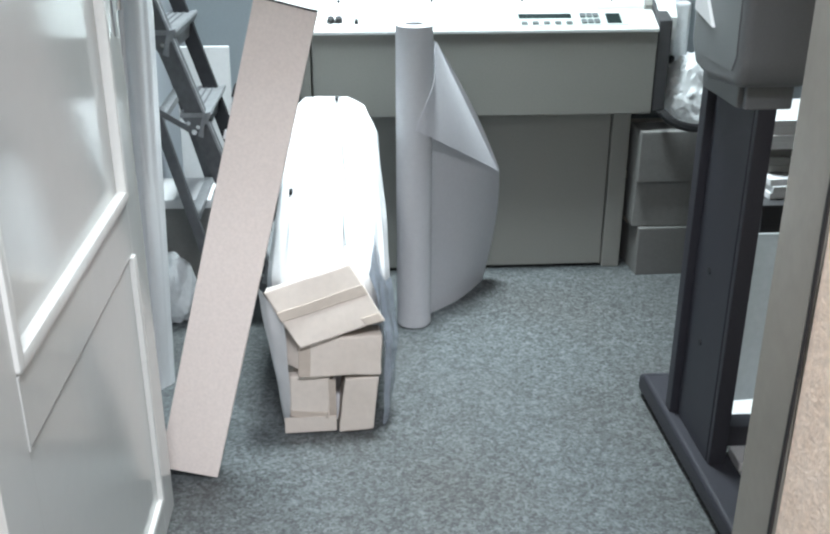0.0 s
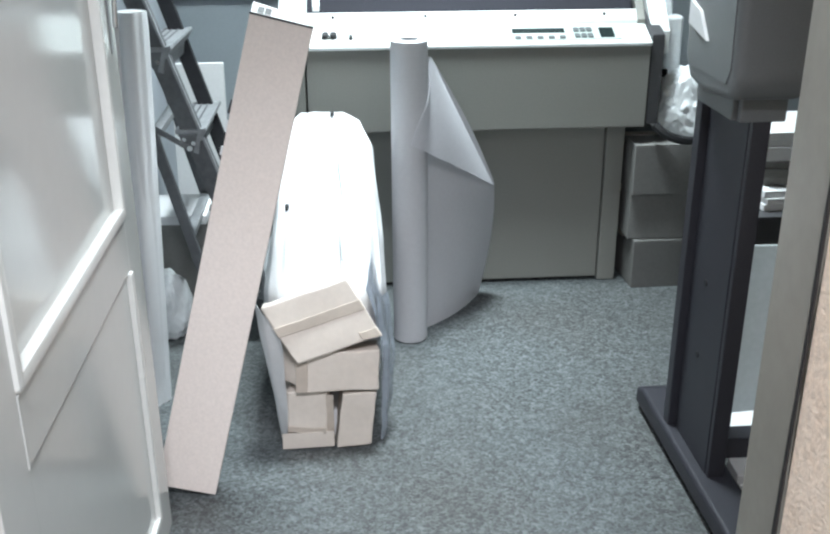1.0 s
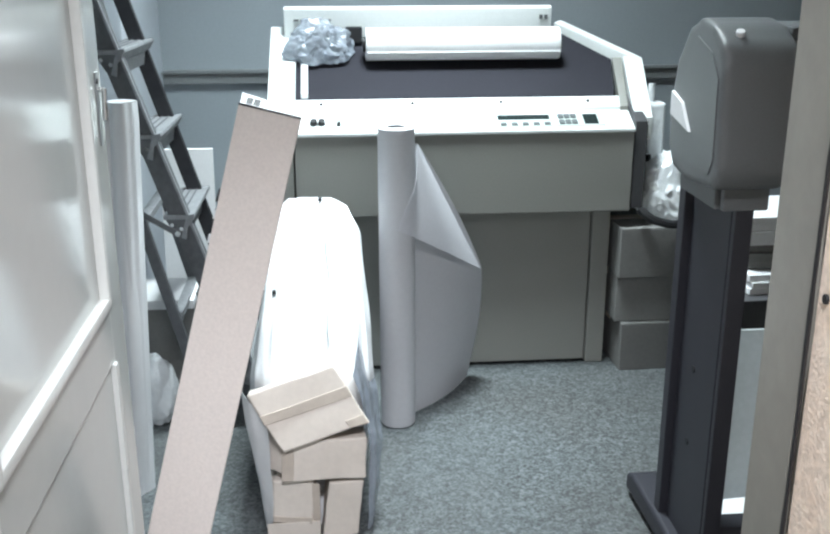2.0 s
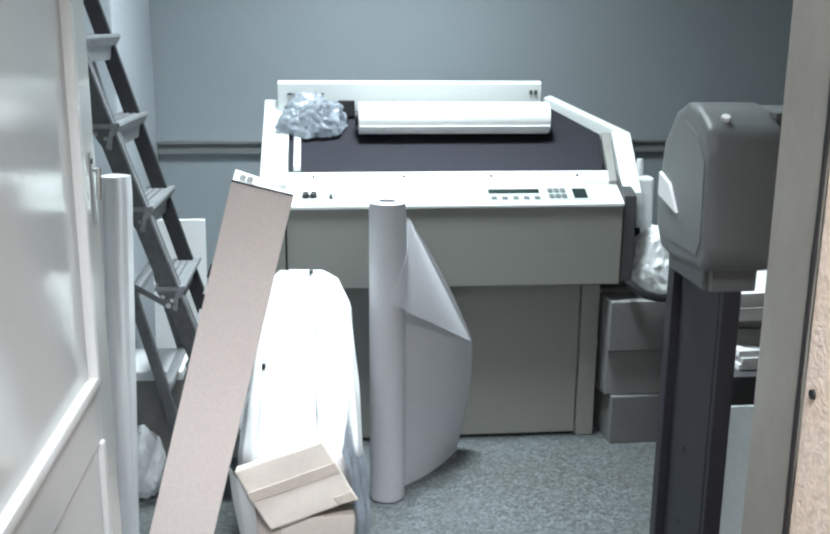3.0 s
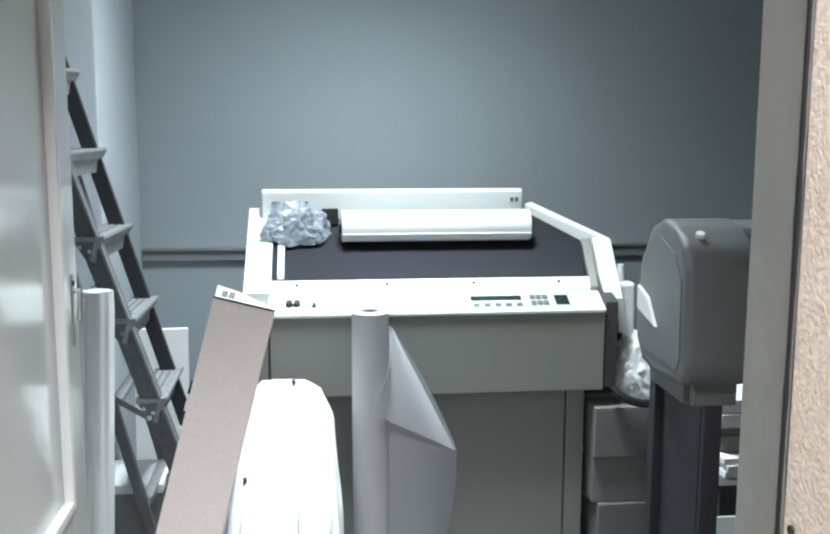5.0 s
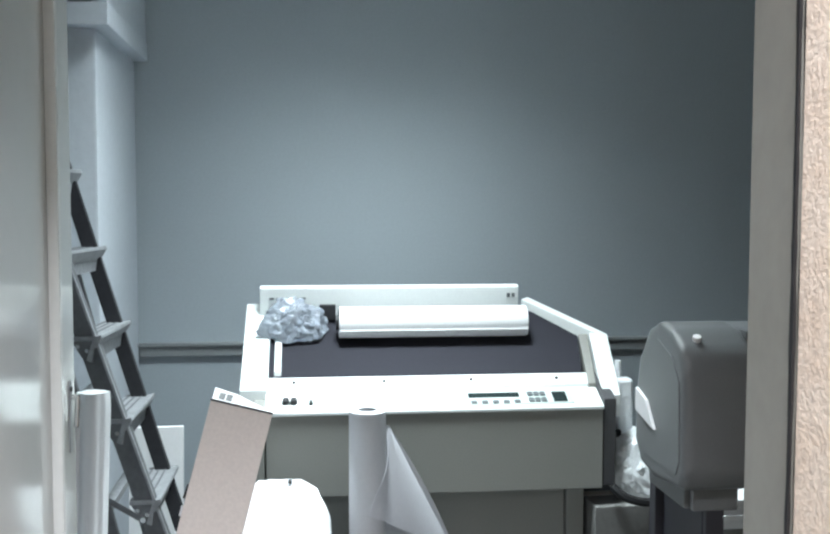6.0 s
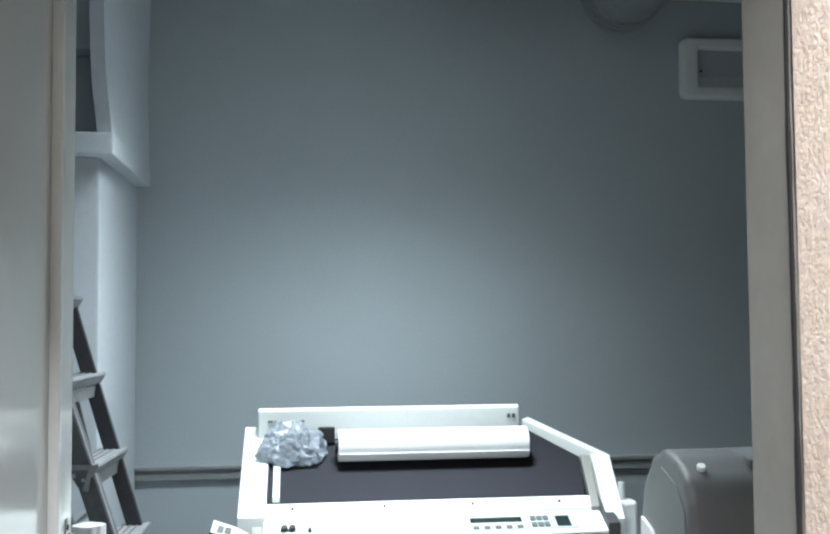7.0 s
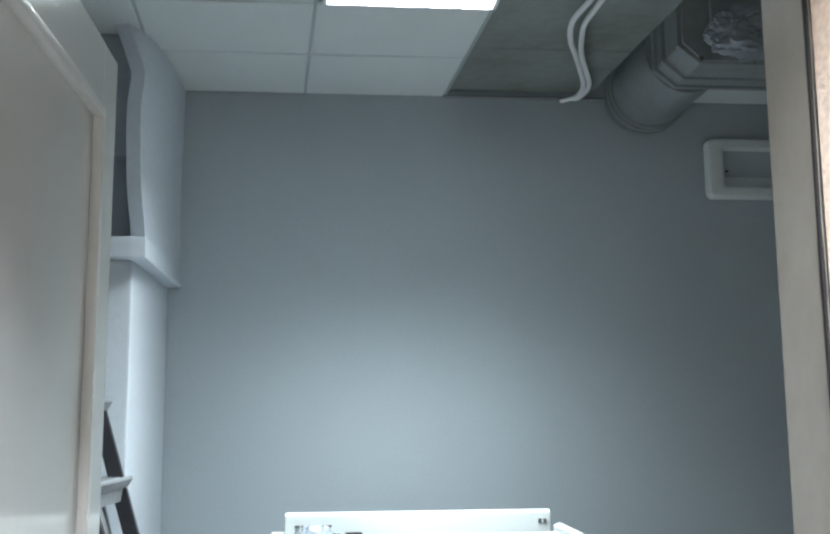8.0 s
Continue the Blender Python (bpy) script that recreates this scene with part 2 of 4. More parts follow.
def prism(outline, axis, lo, hi, bevel=0.0, segments=2):
    """A flat outline of (u, v) pairs pushed along an axis: x takes (y, z), y takes (x, z), z takes (x, y)."""
    bm = bmesh.new()
    put = {"x": lambda u, v, w: (w, u, v), "y": lambda u, v, w: (u, w, v), "z": lambda u, v, w: (u, v, w)}[axis]
    low = [bm.verts.new(put(u, v, lo)) for u, v in outline]
    high = [bm.verts.new(put(u, v, hi)) for u, v in outline]
    bm.faces.new(low)
    bm.faces.new(high[::-1])
    for i in range(len(outline)):
        j = (i + 1) % len(outline)
        bm.faces.new((low[i], high[i], high[j], low[j]))
    bmesh.ops.recalc_face_normals(bm, faces=bm.faces)
    if bevel:
        bmesh.ops.bevel(bm, geom=list(bm.edges), offset=bevel, segments=segments, profile=0.6, affect="EDGES")
    return bm


def grid(us, vs, f):
    """A sheet over two lists of parameters."""
    bm = bmesh.new()
    rows = [[bm.verts.new(f(u, v)) for v in vs] for u in us]
    for i in range(len(us) - 1):
        for j in range(len(vs) - 1):
            bm.faces.new((rows[i][j], rows[i + 1][j], rows[i + 1][j + 1], rows[i][j + 1]))
    return bm


def steps(a, b, n):
    return [a + (b - a) * i / n for i in range(n + 1)]


def thicken(bm, t):
    bmesh.ops.recalc_face_normals(bm, faces=bm.faces)
    bmesh.ops.solidify(bm, geom=list(bm.faces), thickness=t)
    return bm


def crumple(bm, amount, scale, seed):
    for v in bm.verts:
        n = noise.noise_vector(v.co * scale + Vector((seed, seed * 1.7, 0)))
        n2 = noise.noise_vector(v.co * scale * 2.7 + Vector((seed * 3, 0, seed)))
        v.co += n * amount + n2 * amount * 0.45
    return bm


def wire(name, points, r, mat, parent=None, at=(0, 0, 0), label="", category=""):
    """A round cable through points, as a mesh swept along them."""
    pts = []
    p = [Vector(q) for q in points]
    for i in range(len(p) - 1):
        a, b, c, d = p[max(i - 1, 0)], p[i], p[i + 1], p[min(i + 2, len(p) - 1)]
        for k in range(6):
            t = k / 6
            pts.append(0.5 * (2 * b + (c - a) * t + (2 * a - 5 * b + 4 * c - d) * t * t + (3 * b - a - 3 * c + d) * t ** 3))
    pts.append(p[-1])
    bm = bmesh.new()
    rings = []
    for i, q in enumerate(pts):
        d = (pts[min(i + 1, len(pts) - 1)] - pts[max(i - 1, 0)]).normalized()
        s = d.orthogonal().normalized()
        if rings:
            s = (last - d * d.dot(last)).normalized()
        last = s
        u = d.cross(s)
        rings.append([bm.verts.new(q + (s * math.cos(a) + u * math.sin(a)) * r) for a in [k * math.tau / 8 for k in range(8)]])
    for A, B in zip(rings, rings[1:]):
        for k in range(8):
            bm.faces.new((A[k], A[(k + 1) % 8], B[(k + 1) % 8], B[k]))
    bm.faces.new(rings[0]); bm.faces.new(rings[-1][::-1])
    if parent:
        return part(name, bm, mat, parent, label)
    return single(name, bm, mat, at, label, category)


# ---- the shell of the room and the corridor ----
WEST, EAST, NORTH, TOP = -0.93, 2.7, 4.05, 2.92
single("floor", box(-3.2, 3.2, -2.2, NORTH + 0.2, -0.12, 0), M_FLOOR, (0, 0, 0), "grey speckled vinyl floor", "floor", kind="structure")
single("wall_north", box(WEST - 0.15, EAST + 0.15, NORTH, NORTH + 0.2, 0, 3.4), M_WALL, (0, NORTH, 0), "plain grey-blue painted wall", "wall", kind="structure")
single("wall_west", box(WEST - 0.15, WEST, 1.06, NORTH, 0, 3.4), M_WALL, (WEST, 2, 0), "plain grey-blue painted wall", "wall", kind="structure")
single("wall_east", box(EAST, EAST + 0.15, 1.06, NORTH, 0, 3.4), M_WALL, (EAST, 2, 0), "plain grey-blue painted wall", "wall", kind="structure")

# the wall with the doorway: roughcast in the reveal, painted on the room's side
OPEN_L, OPEN_R, OPEN_TOP = -0.47, 0.525, 2.3
south = box(-3.2, OPEN_L, 0.5, 1.06, 0, 3.4)
add(south, box(OPEN_R - 0.012, 3.2, 0.5, 0.947, 0, 3.4))
add(south, box(OPEN_R + 0.012, 3.2, 0.9475, 1.06, 0, 3.4))
add(south, box(OPEN_L, OPEN_R - 0.012, 0.5, 0.9472, OPEN_TOP, 3.4))
add(south, box(OPEN_L, OPEN_R + 0.012, 0.9478, 1.0595, OPEN_TOP, 3.4))
single("wall_south", south, M_PINK, (0, 0.8, 0), "pinkish roughcast wall with a deep doorway", "wall", kind="structure")
corr = box(-3.2, 3.2, -2.2, -2.05, 0, 3.4)
add(corr, box(-3.2, -3.05, -2.05, 0.5, 0, 3.4))
add(corr, box(3.05, 3.2, -2.05, 0.5, 0, 3.4))
single("wall_corridor", corr, M_TILE, (0, -2, 0), "plain plastered corridor walls", "wall", kind="structure")


SKEW = 0.056


def ceiling():
    """White mineral tiles in a grid, sheared to fit the camera's view; past x = 0.49 the tiles are missing and bare
    board shows.
    """
    bm = bmesh.new()
    xs, ys = [WEST - 0.1, -0.7, -0.1, 0.5], [1.06, 1.32, 1.92, 2.52, 3.11, 3.58, NORTH]
    for i in range(3):
        for j in range(6):
            if i == 2 and j == 3:
                continue
            add(bm, box(xs[i] + 0.006, xs[i + 1] - 0.006, ys[j] + 0.006, ys[j + 1] - 0.006, TOP, TOP + 0.015, 0.003, segments=1))
    tiles = len(bm.faces)
    for x in xs[1:]:
        add(bm, box(x - 0.009, x + 0.009, 1.06, NORTH, TOP + 0.004, TOP + 0.03))
    for y in ys[1:-1]:
        add(bm, box(xs[0], 0.49, y - 0.009, y + 0.009, TOP + 0.0045, TOP + 0.0295))
    bars = len(bm.faces)
    for x0, x1 in ((0.5, 1.15), (1.15, 1.75), (1.75, EAST)):
        for y0, y1 in ((1.06, 2.38), (2.38, 2.98), (2.98, 3.54), (3.54, NORTH)):
            if x0 > 1 and y0 > 2:
                continue
            add(bm, box(x0 + 0.003, x1 - 0.003, y0 + 0.003, y1 - 0.003, TOP + 0.03, TOP + 0.05))
    for v in bm.verts:
        v.co.x += SKEW * (NORTH - v.co.y)
    # the slab above, seen where the boards are missing too
    add(bm, box(-3.2, 3.2, -2.2, NORTH + 0.2, TOP + 0.44, TOP + 0.6))
    bm.faces.ensure_lookup_table()
    for k, f in enumerate(bm.faces):
        f.material_index = 0 if k < tiles else 1 if k < bars else 2
    single("ceiling", bm, (M_TILE, M_GRID, M_BARE), (0, 2, TOP), "white mineral tile ceiling with a bare unfinished bay", "ceiling", kind="structure")
    single("ceiling_corridor", box(-3.05, 3.05, -2.05, 0.5, 2.88, 2.93), M_TILE, (0, -1, 2.9), "plain white corridor ceiling", "ceiling", kind="structure")


ceiling()
single("trim_ceiling", box(0.49, EAST, NORTH - 0.022, NORTH - 0.001, TOP - 0.004, TOP + 0.004, 0.001), M_RAIL, (1, NORTH, TOP), "thin metal edge trim along the ceiling", "trim", kind="structure")

# a dado rail on the far wall
rail = box(-0.65, EAST, NORTH - 0.02, NORTH, 0.893, 0.945, 0.006)
add(rail, box(-0.65, EAST, NORTH - 0.032, NORTH - 0.001, 0.936, 0.95, 0.004))
single("trim_wall_rail", rail, M_RAIL, (0, NORTH, 0.9), "grey painted wooden rail along the wall", "wall rail", kind="structure")


def pilaster():
    low = box(WEST, -0.65, 3.3, NORTH, 0, 2.078, 0.012)
    single("wall_pilaster", low, M_PLASTER, (-0.9, 3.6, 0), "pale plastered chimney breast", "pilaster", kind="structure")
    cap = box(WEST, -0.598, 3.24, NORTH, 2.078, 2.15, 0.008)
    single("trim_cornice", cap, M_PLASTER, (-0.9, 3.6, 2.1), "pale plaster ledge round the chimney breast", "cornice", kind="structure")

    # the upper part: a flank with an uneven plaster edge, and a niche beside it
    def flank(u, v):
        wob = 0.022 * math.sin(v * 9.0 + 0.7) + 0.012 * math.sin(v * 21)
        edge = math.exp(-u * 6)
        drift = 0.012 * min(max((v - 2.16) / 0.28, 0), 1) + 0.35 * max(v - 2.74, 0)
        return Vector((-0.655 + (-0.02 - drift) * edge + 0.004 * math.sin(v * 7), 3.33 + wob * math.exp(-u * 5) + u, v))
    side = thicken(grid(steps(0, 0.72, 14), steps(2.15, 2.93, 26), flank), 0.05)
    single("wall_pilaster_top", side, M_PLASTER, (-0.65, 3.6, 2.2), "uneven plaster flank above the ledge", "pilaster", kind="structure")
    back = box(WEST, -0.668, 3.52, 3.6, 2.15, TOP, 0.004)
    add(back, box(WEST, -0.672, 3.42, 3.519, 2.47, TOP, 0.01))
    single("wall_niche", back, M_WALL, (-0.9, 3.5, 2.3), "grey plastered niche above the ledge", "niche", kind="structure")


pilaster()


# ---- doorway and door ----
def door_frame():
    ob = thing("door_frame", (OPEN_R, 1, 0), "taupe painted wooden door frame with worn edges", "door frame", kind="structure")

    def lining(u, v):
        worn = 0.004 * noise.noise(Vector((v * 3.1, 2.2, 0))) + 0.0025 * noise.noise(Vector((v * 11, 0.3, 0)))
        y = 0.956 + u * 0.106
        return Vector((OPEN_R - 0.014 + worn * 0.5 + (0.005 if u in (0, 1) else 0), y + (worn if u > 0.5 else -worn), v))
    face = grid([0, 0.05, 0.5, 0.95, 1], steps(0, OPEN_TOP, 60), lining)
    part("jamb", thicken(face, 0.02), M_JAMB, ob)

    # the gap's shade, laid on as an uneven black strip beside the plaster
    def joint_shade(u, v):
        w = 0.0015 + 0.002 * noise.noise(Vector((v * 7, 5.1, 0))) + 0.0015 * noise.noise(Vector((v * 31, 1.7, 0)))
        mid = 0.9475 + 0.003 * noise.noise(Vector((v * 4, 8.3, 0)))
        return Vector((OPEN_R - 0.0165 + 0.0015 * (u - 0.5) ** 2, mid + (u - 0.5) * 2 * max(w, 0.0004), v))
    part("joint_shade", thicken(grid(steps(0, 1, 4), steps(0.01, OPEN_TOP - 0.03, 160), joint_shade), 0.004), M_BLACK, ob, "black strip for the shade in the gap beside the plaster")
    part("jamb", box(OPEN_L, OPEN_L + 0.02, 0.95, 1.062, 0, OPEN_TOP, 0.003), M_JAMB, ob)
    part("head", box(OPEN_L + 0.02, OPEN_R - 0.015, 0.95, 1.062, OPEN_TOP - 0.03, OPEN_TOP - 0.001, 0.003), M_JAMB, ob)


door_frame()


def door():
    X, Y0, Y1, H = -0.41, 0.975, 1.853, 2.24
    ob = thing("door_1", (X, Y0, 0.01), "open warm white panelled wooden door with gloss paint", "door", kind="structure")
    back = X - 0.04
    PY0, PY1 = 1.085, 1.745
    panels = ((0.10, 0.665), (0.775, 2.115))
    # stiles and rails round the two sunk panels
    part("stile", box(back, X, PY1, Y1, 0.01, H, 0.003), M_DOOR, ob)
    part("stile", box(back, X, Y0, PY0, 0.01, H, 0.003), M_DOOR, ob)
    for z0, z1 in ((0.01, 0.10), (0.665, 0.775), (2.115, H)):
        part("rail", box(back + 0.0005, X - 0.0005, PY0, PY1, z0, z1), M_DOOR, ob)
    for z0, z1 in panels:
        low = z0 < 0.5
        part("panel", box(back + 0.012, X - (0.004 if low else 0.012), PY0, PY1 - (0.012 if low else 0), z0, z1 - (0.007 if low else 0), 0.0015), M_DOOR, ob)
        w = 0.019
        tall = z0 > 0.5
        edges = [box(X - 0.013, X + 0.007, PY1 - w, PY1 + 0.004, z0, z1, 0.006), box(X - 0.0135, X + 0.0065, PY0, PY1, z0 - 0.004, z0 + w, 0.006)]
        if tall:
            edges += [box(X - 0.013, X + 0.007, PY0 - 0.004, PY0 + w, z0, z1, 0.006), box(X - 0.0135, X + 0.0065, PY0, PY1, z1 - w, z1 + 0.004, 0.006)]
        for a in edges:
            part("moulding", a, M_MOULD, ob, "ivory painted moulding")
    # charcoal backing that puts the shade into the gap over the lower panel
    part("joint_shade", box(back + 0.004, back + 0.0115, PY0, PY1, 0.652, 0.6648), M_DARK, ob, "charcoal strip for the shade in the gap above the lower panel")
    for a in (box(X, X + 0.0022, PY0 - 0.005, PY0 + 0.002, 0.665, 0.771, 0.001),):
        part("bead", a, M_DOOR, ob, "thin painted bead")
    plate = part("lock_plate", box(X, X + 0.0025, 1.803, 1.822, 1.06, 1.19, 0.001), M_RAIL, ob, "dull metal lock plate")
    h = rod((X + 0.002, 1.813, 1.16), (X + 0.014, 1.813, 1.16), 0.005)
    add(h, rod((X + 0.014, 1.813, 1.163), (X + 0.011, 1.81, 1.105), 0.0045, bevel=0.002))
    part("handle", h, M_CHROME, plate, "dull metal lever handle")
    part("keyhole", rod((X + 0.003, 1.808, 1.175), (X + 0.0055, 1.808, 1.175), 0.005), M_BLACK, plate)


door()


# ---- the ceiling light ----
def ceiling_light():
    ob = thing("ceiling_light", (0.27, 2.8, TOP), "lit square louvred light recessed in the ceiling", "ceiling light")
    x0, x1, y0, y1 = LIGHT
    f = box(x0 + 0.008, x0 + 0.022, y0 + 0.008, y1 - 0.008, TOP - 0.006, TOP + 0.12)
    add(f, box(x1 - 0.022, x1 - 0.008, y0 + 0.008, y1 - 0.008, TOP - 0.006, TOP + 0.12))
    add(f, box(x0 + 0.022, x1 - 0.022, y0 + 0.008, y0 + 0.022, TOP - 0.006, TOP + 0.12))
    add(f, box(x0 + 0.022, x1 - 0.022, y1 - 0.014, y1 - 0.008, TOP - 0.006, TOP + 0.12))
    part("frame", f, M_TILE, ob)
    # the egg-crate louvre: blades both ways, deep enough to keep the light off the upper walls
    n = 6
    for k in range(1, n):
        y = y0 + 0.022 + k * (y1 - y0 - 0.036) / n
        part("louvre_blade", box(x0 + 0.022, x1 - 0.022, y - 0.0015, y + 0.0015, TOP - 0.006, TOP + LOUVRE), M_LOUVRE, ob, "thin metal louvre blade")
    for k in range(1, 5):
        x = x0 + 0.022 + k * (x1 - x0 - 0.044) / 5
        part("louvre_blade", box(x - 0.0015, x + 0.0015, y0 + 0.022, y1 - 0.014, TOP - 0.005, TOP + LOUVRE - 0.001), M_LOUVRE, ob, "thin metal louvre blade")
    part("diffuser", box(x0 + 0.022, x1 - 0.022, y0 + 0.022, y1 - 0.014, TOP + 0.1, TOP + 0.115), M_LIGHT, ob, "glowing diffuser")


ceiling_light()


# ---- the large machine ----
def bed_z(y):
    return 0.924 + 0.49 * (y - 3.25)


def slab_on_bed(outline, lift, depth, bevel=0.004):
    bm = prism(outline, "z", -depth, lift, 0)
    for v in bm.verts:
        v.co.z += bed_z(v.co.y)
    if bevel:
        bmesh.ops.bevel(bm, geom=list(bm.edges), offset=bevel, segments=2, profile=0.6, affect="EDGES")
    return bm


def machine():
    ob = thing("printing_machine", (0.45, 3.4, 0), "cream large-format copying machine with a sloping black bed", "machine")
    base = part("base", box(-0.06, 0.885, 3.175, 3.85, 0.012, 0.56, 0.004), M_CREAM, ob)
    part("plinth", box(-0.04, 0.93, 3.2, 3.83, 0, 0.012), M_BLACK, base)
    part("corner_post", box(0.889, 0.952, 3.168, 3.3, 0.0, 0.565, 0.006), M_CREAM, ob)
    part("corner_post", box(-0.127, -0.064, 3.168, 3.3, 0.0, 0.565, 0.006), M_CREAM, ob)
    part("side_panel", box(0.905, 0.945, 3.302, 3.85, 0.01, 0.56, 0.004), M_CREAM, ob)
    part("apron", prism([(3.1, 0.572), (3.1, 0.838), (3.13, 0.838), (3.8, 0.9), (3.8, 0.572)], "x", -0.108, 0.995, 0.006), M_CREAM, ob)
    part("end_cheek", prism([(3.105, 0.58), (3.105, 0.872), (3.2, 0.91), (3.75, 1.0), (3.75, 0.58)], "x", 0.9975, 1.04, 0.006), M_DARK, ob, "charcoal plastic end cheek")
    part("end_cheek", prism([(3.105, 0.58), (3.105, 0.84), (3.2, 0.88), (3.75, 1.0), (3.75, 0.58)], "x", -0.15, -0.1125, 0.006), M_CREAM, ob)
    # sloping console along the front edge
    con = part("console", prism([(3.092, 0.838), (3.092, 0.85), (3.185, 0.893), (3.215, 0.893), (3.215, 0.84)], "x", -0.112, 0.9955, 0.004), M_WHITE, ob, "white enamelled control console")

    def on_console(x, s):
        """A place on the console's slope, s from 0 at its front to 1."""
        return Vector((x, 3.095 + s * 0.088, 0.8525 + s * 0.0407))

    tilt = math.degrees(math.atan2(0.043, 0.093))

    def key(x, s, w, d, h, mat, name, label=""):
        m = Matrix.Translation(on_console(x, s)) @ pose(0, 0, 0, tilt)
        return part(name, box(-w / 2, w / 2, -d / 2, d / 2, -0.002, h, min(w, d, h) * 0.25, m), mat, con, label)

    key(0.715, 0.52, 0.37, 0.07, 0.0025, M_STRIP, "control_plate", "pale green control plate")
    key(0.635, 0.66, 0.17, 0.024, 0.005, M_LCD, "display", "dark display strip")
    for k in range(5):
        key(0.565 + k * 0.036, 0.27, 0.02, 0.014, 0.007, M_KEY, "button")
    for x in (0.758, 0.779, 0.80):
        key(x, 0.68, 0.018, 0.022, 0.007, M_KEY, "button")
        key(x, 0.34, 0.018, 0.022, 0.007, M_KEY, "button")
    key(0.855, 0.5, 0.046, 0.052, 0.006, M_LCD, "switch", "black rocker switch")
    for x in (-0.045, -0.02):
        m = on_console(x, 0.5)
        part("knob", rod(m, m + Vector((0, -0.006, 0.014)), 0.011, bevel=0.002), M_BLACK, con, "small black knob")
    key(-0.033, 0.5, 0.05, 0.012, 0.003, M_KEY, "knob_plate")
    key(0.035, 0.55, 0.016, 0.034, 0.007, M_STRIP, "switch", "pale toggle switch")
    key(0.035, 0.42, 0.01, 0.012, 0.012, M_BLACK, "toggle")
    # second white strip in front of the bed, with screws
    strip = part("bed_strip", prism([(3.2155, 0.89), (3.2155, 0.905), (3.255, 0.932), (3.27, 0.932), (3.27, 0.89)], "x", -0.115, 0.985, 0.003), M_WHITE, ob)
    for x in (-0.02, 0.28, 0.575, 0.87):
        part("screw", rod((x, 3.238, 0.915), (x, 3.236, 0.925), 0.005, 10), M_BLACK, strip)
    # the tray frame round the bed, with its far corner cut off
    part("tray_frame", slab_on_bed([(-0.195, 3.19), (-0.105, 3.19), (-0.105, 3.67), (-0.195, 3.67)], 0.012, 0.045), M_WHITE, ob)
    part("tray_frame", slab_on_bed([(1.0, 3.13), (1.062, 3.13), (1.118, 3.46), (1.05, 3.468)], 0.014, 0.06), M_WHITE, ob)
    part("tray_frame", slab_on_bed([(1.078, 3.465), (1.118, 3.463), (0.876, 3.7), (0.846, 3.684)], 0.012, 0.045), M_WHITE, ob)
    part("tray_lip", slab_on_bed([(0.972, 3.2), (0.998, 3.2), (1.047, 3.47), (1.012, 3.47)], 0.008, 0.03, 0.003), M_CREAM, ob)
    part("inner_rail", slab_on_bed([(-0.086, 3.275), (-0.063, 3.275), (-0.063, 3.62), (-0.086, 3.62)], 0.016, 0.01, 0.003), M_WHITE, ob)
    part("bed", slab_on_bed([(-0.104, 3.271), (0.969, 3.271), (1.01, 3.472), (0.84, 3.66), (-0.104, 3.64)], 0.0, 0.04, 0.002), M_BED, ob, "matt black sloping bed")
    # the hood behind the bed
    hood = part("hood", prism([(3.6, 1.08), (3.585, 1.205), (3.6, 1.215), (3.74, 1.2), (3.78, 1.0), (3.62, 1.0)], "x", -0.145, 0.815, 0.006), M_WHITE, ob)
    for k, w in enumerate((0.022, 0.012, 0.018, 0.022, 0.012, 0.02)):
        x = -0.11 + k * 0.023
        part("lettering_bar", box(x, x + w * 0.8, 3.584, 3.5915, 1.164, 1.171), M_KEY, hood, "dark unreadable lettering")
    for x in (0.77, 0.788):
        part("emblem", box(x, x + 0.012, 3.584, 3.5915, 1.166, 1.182, 0.002), M_KEY, hood, "small dark emblem")
    part("drive_box", box(0.07, 0.13, 3.56, 3.6, bed_z(3.58) + 0.004, 1.145, 0.004), M_BLACK, ob, "black roller bracket")
    part("cabinet_back", box(-0.1, 0.98, 3.66, 3.86, 0.57, 1.0, 0.004), M_CREAM, ob)


machine()


def film_roll():
    y = 3.46
    z = bed_z(y) + 0.066
    ob = thing("paper_roll", (0.48, y, z - 0.06), "white roll of glossy film lying on the black bed", "roll")
    part("wound_roll", rod((0.137, y, z), (0.812, y, z), 0.056, 40, bevel=0.004), M_PAPER, ob)
    part("loose_edge", prism([(y - 0.04, z - 0.0405), (y - 0.058, z - 0.02), (y - 0.0595, z - 0.024), (y - 0.044, z - 0.047)], "x", 0.14, 0.81), M_PAPER, ob)
    part("core", rod((0.8, y, z), (0.822, y, z), 0.026, 24), M_BLACK, ob, "dark core end")
    part("core", rod((0.127, y, z), (0.15, y, z), 0.026, 24), M_BLACK, ob, "dark core end")


film_roll()


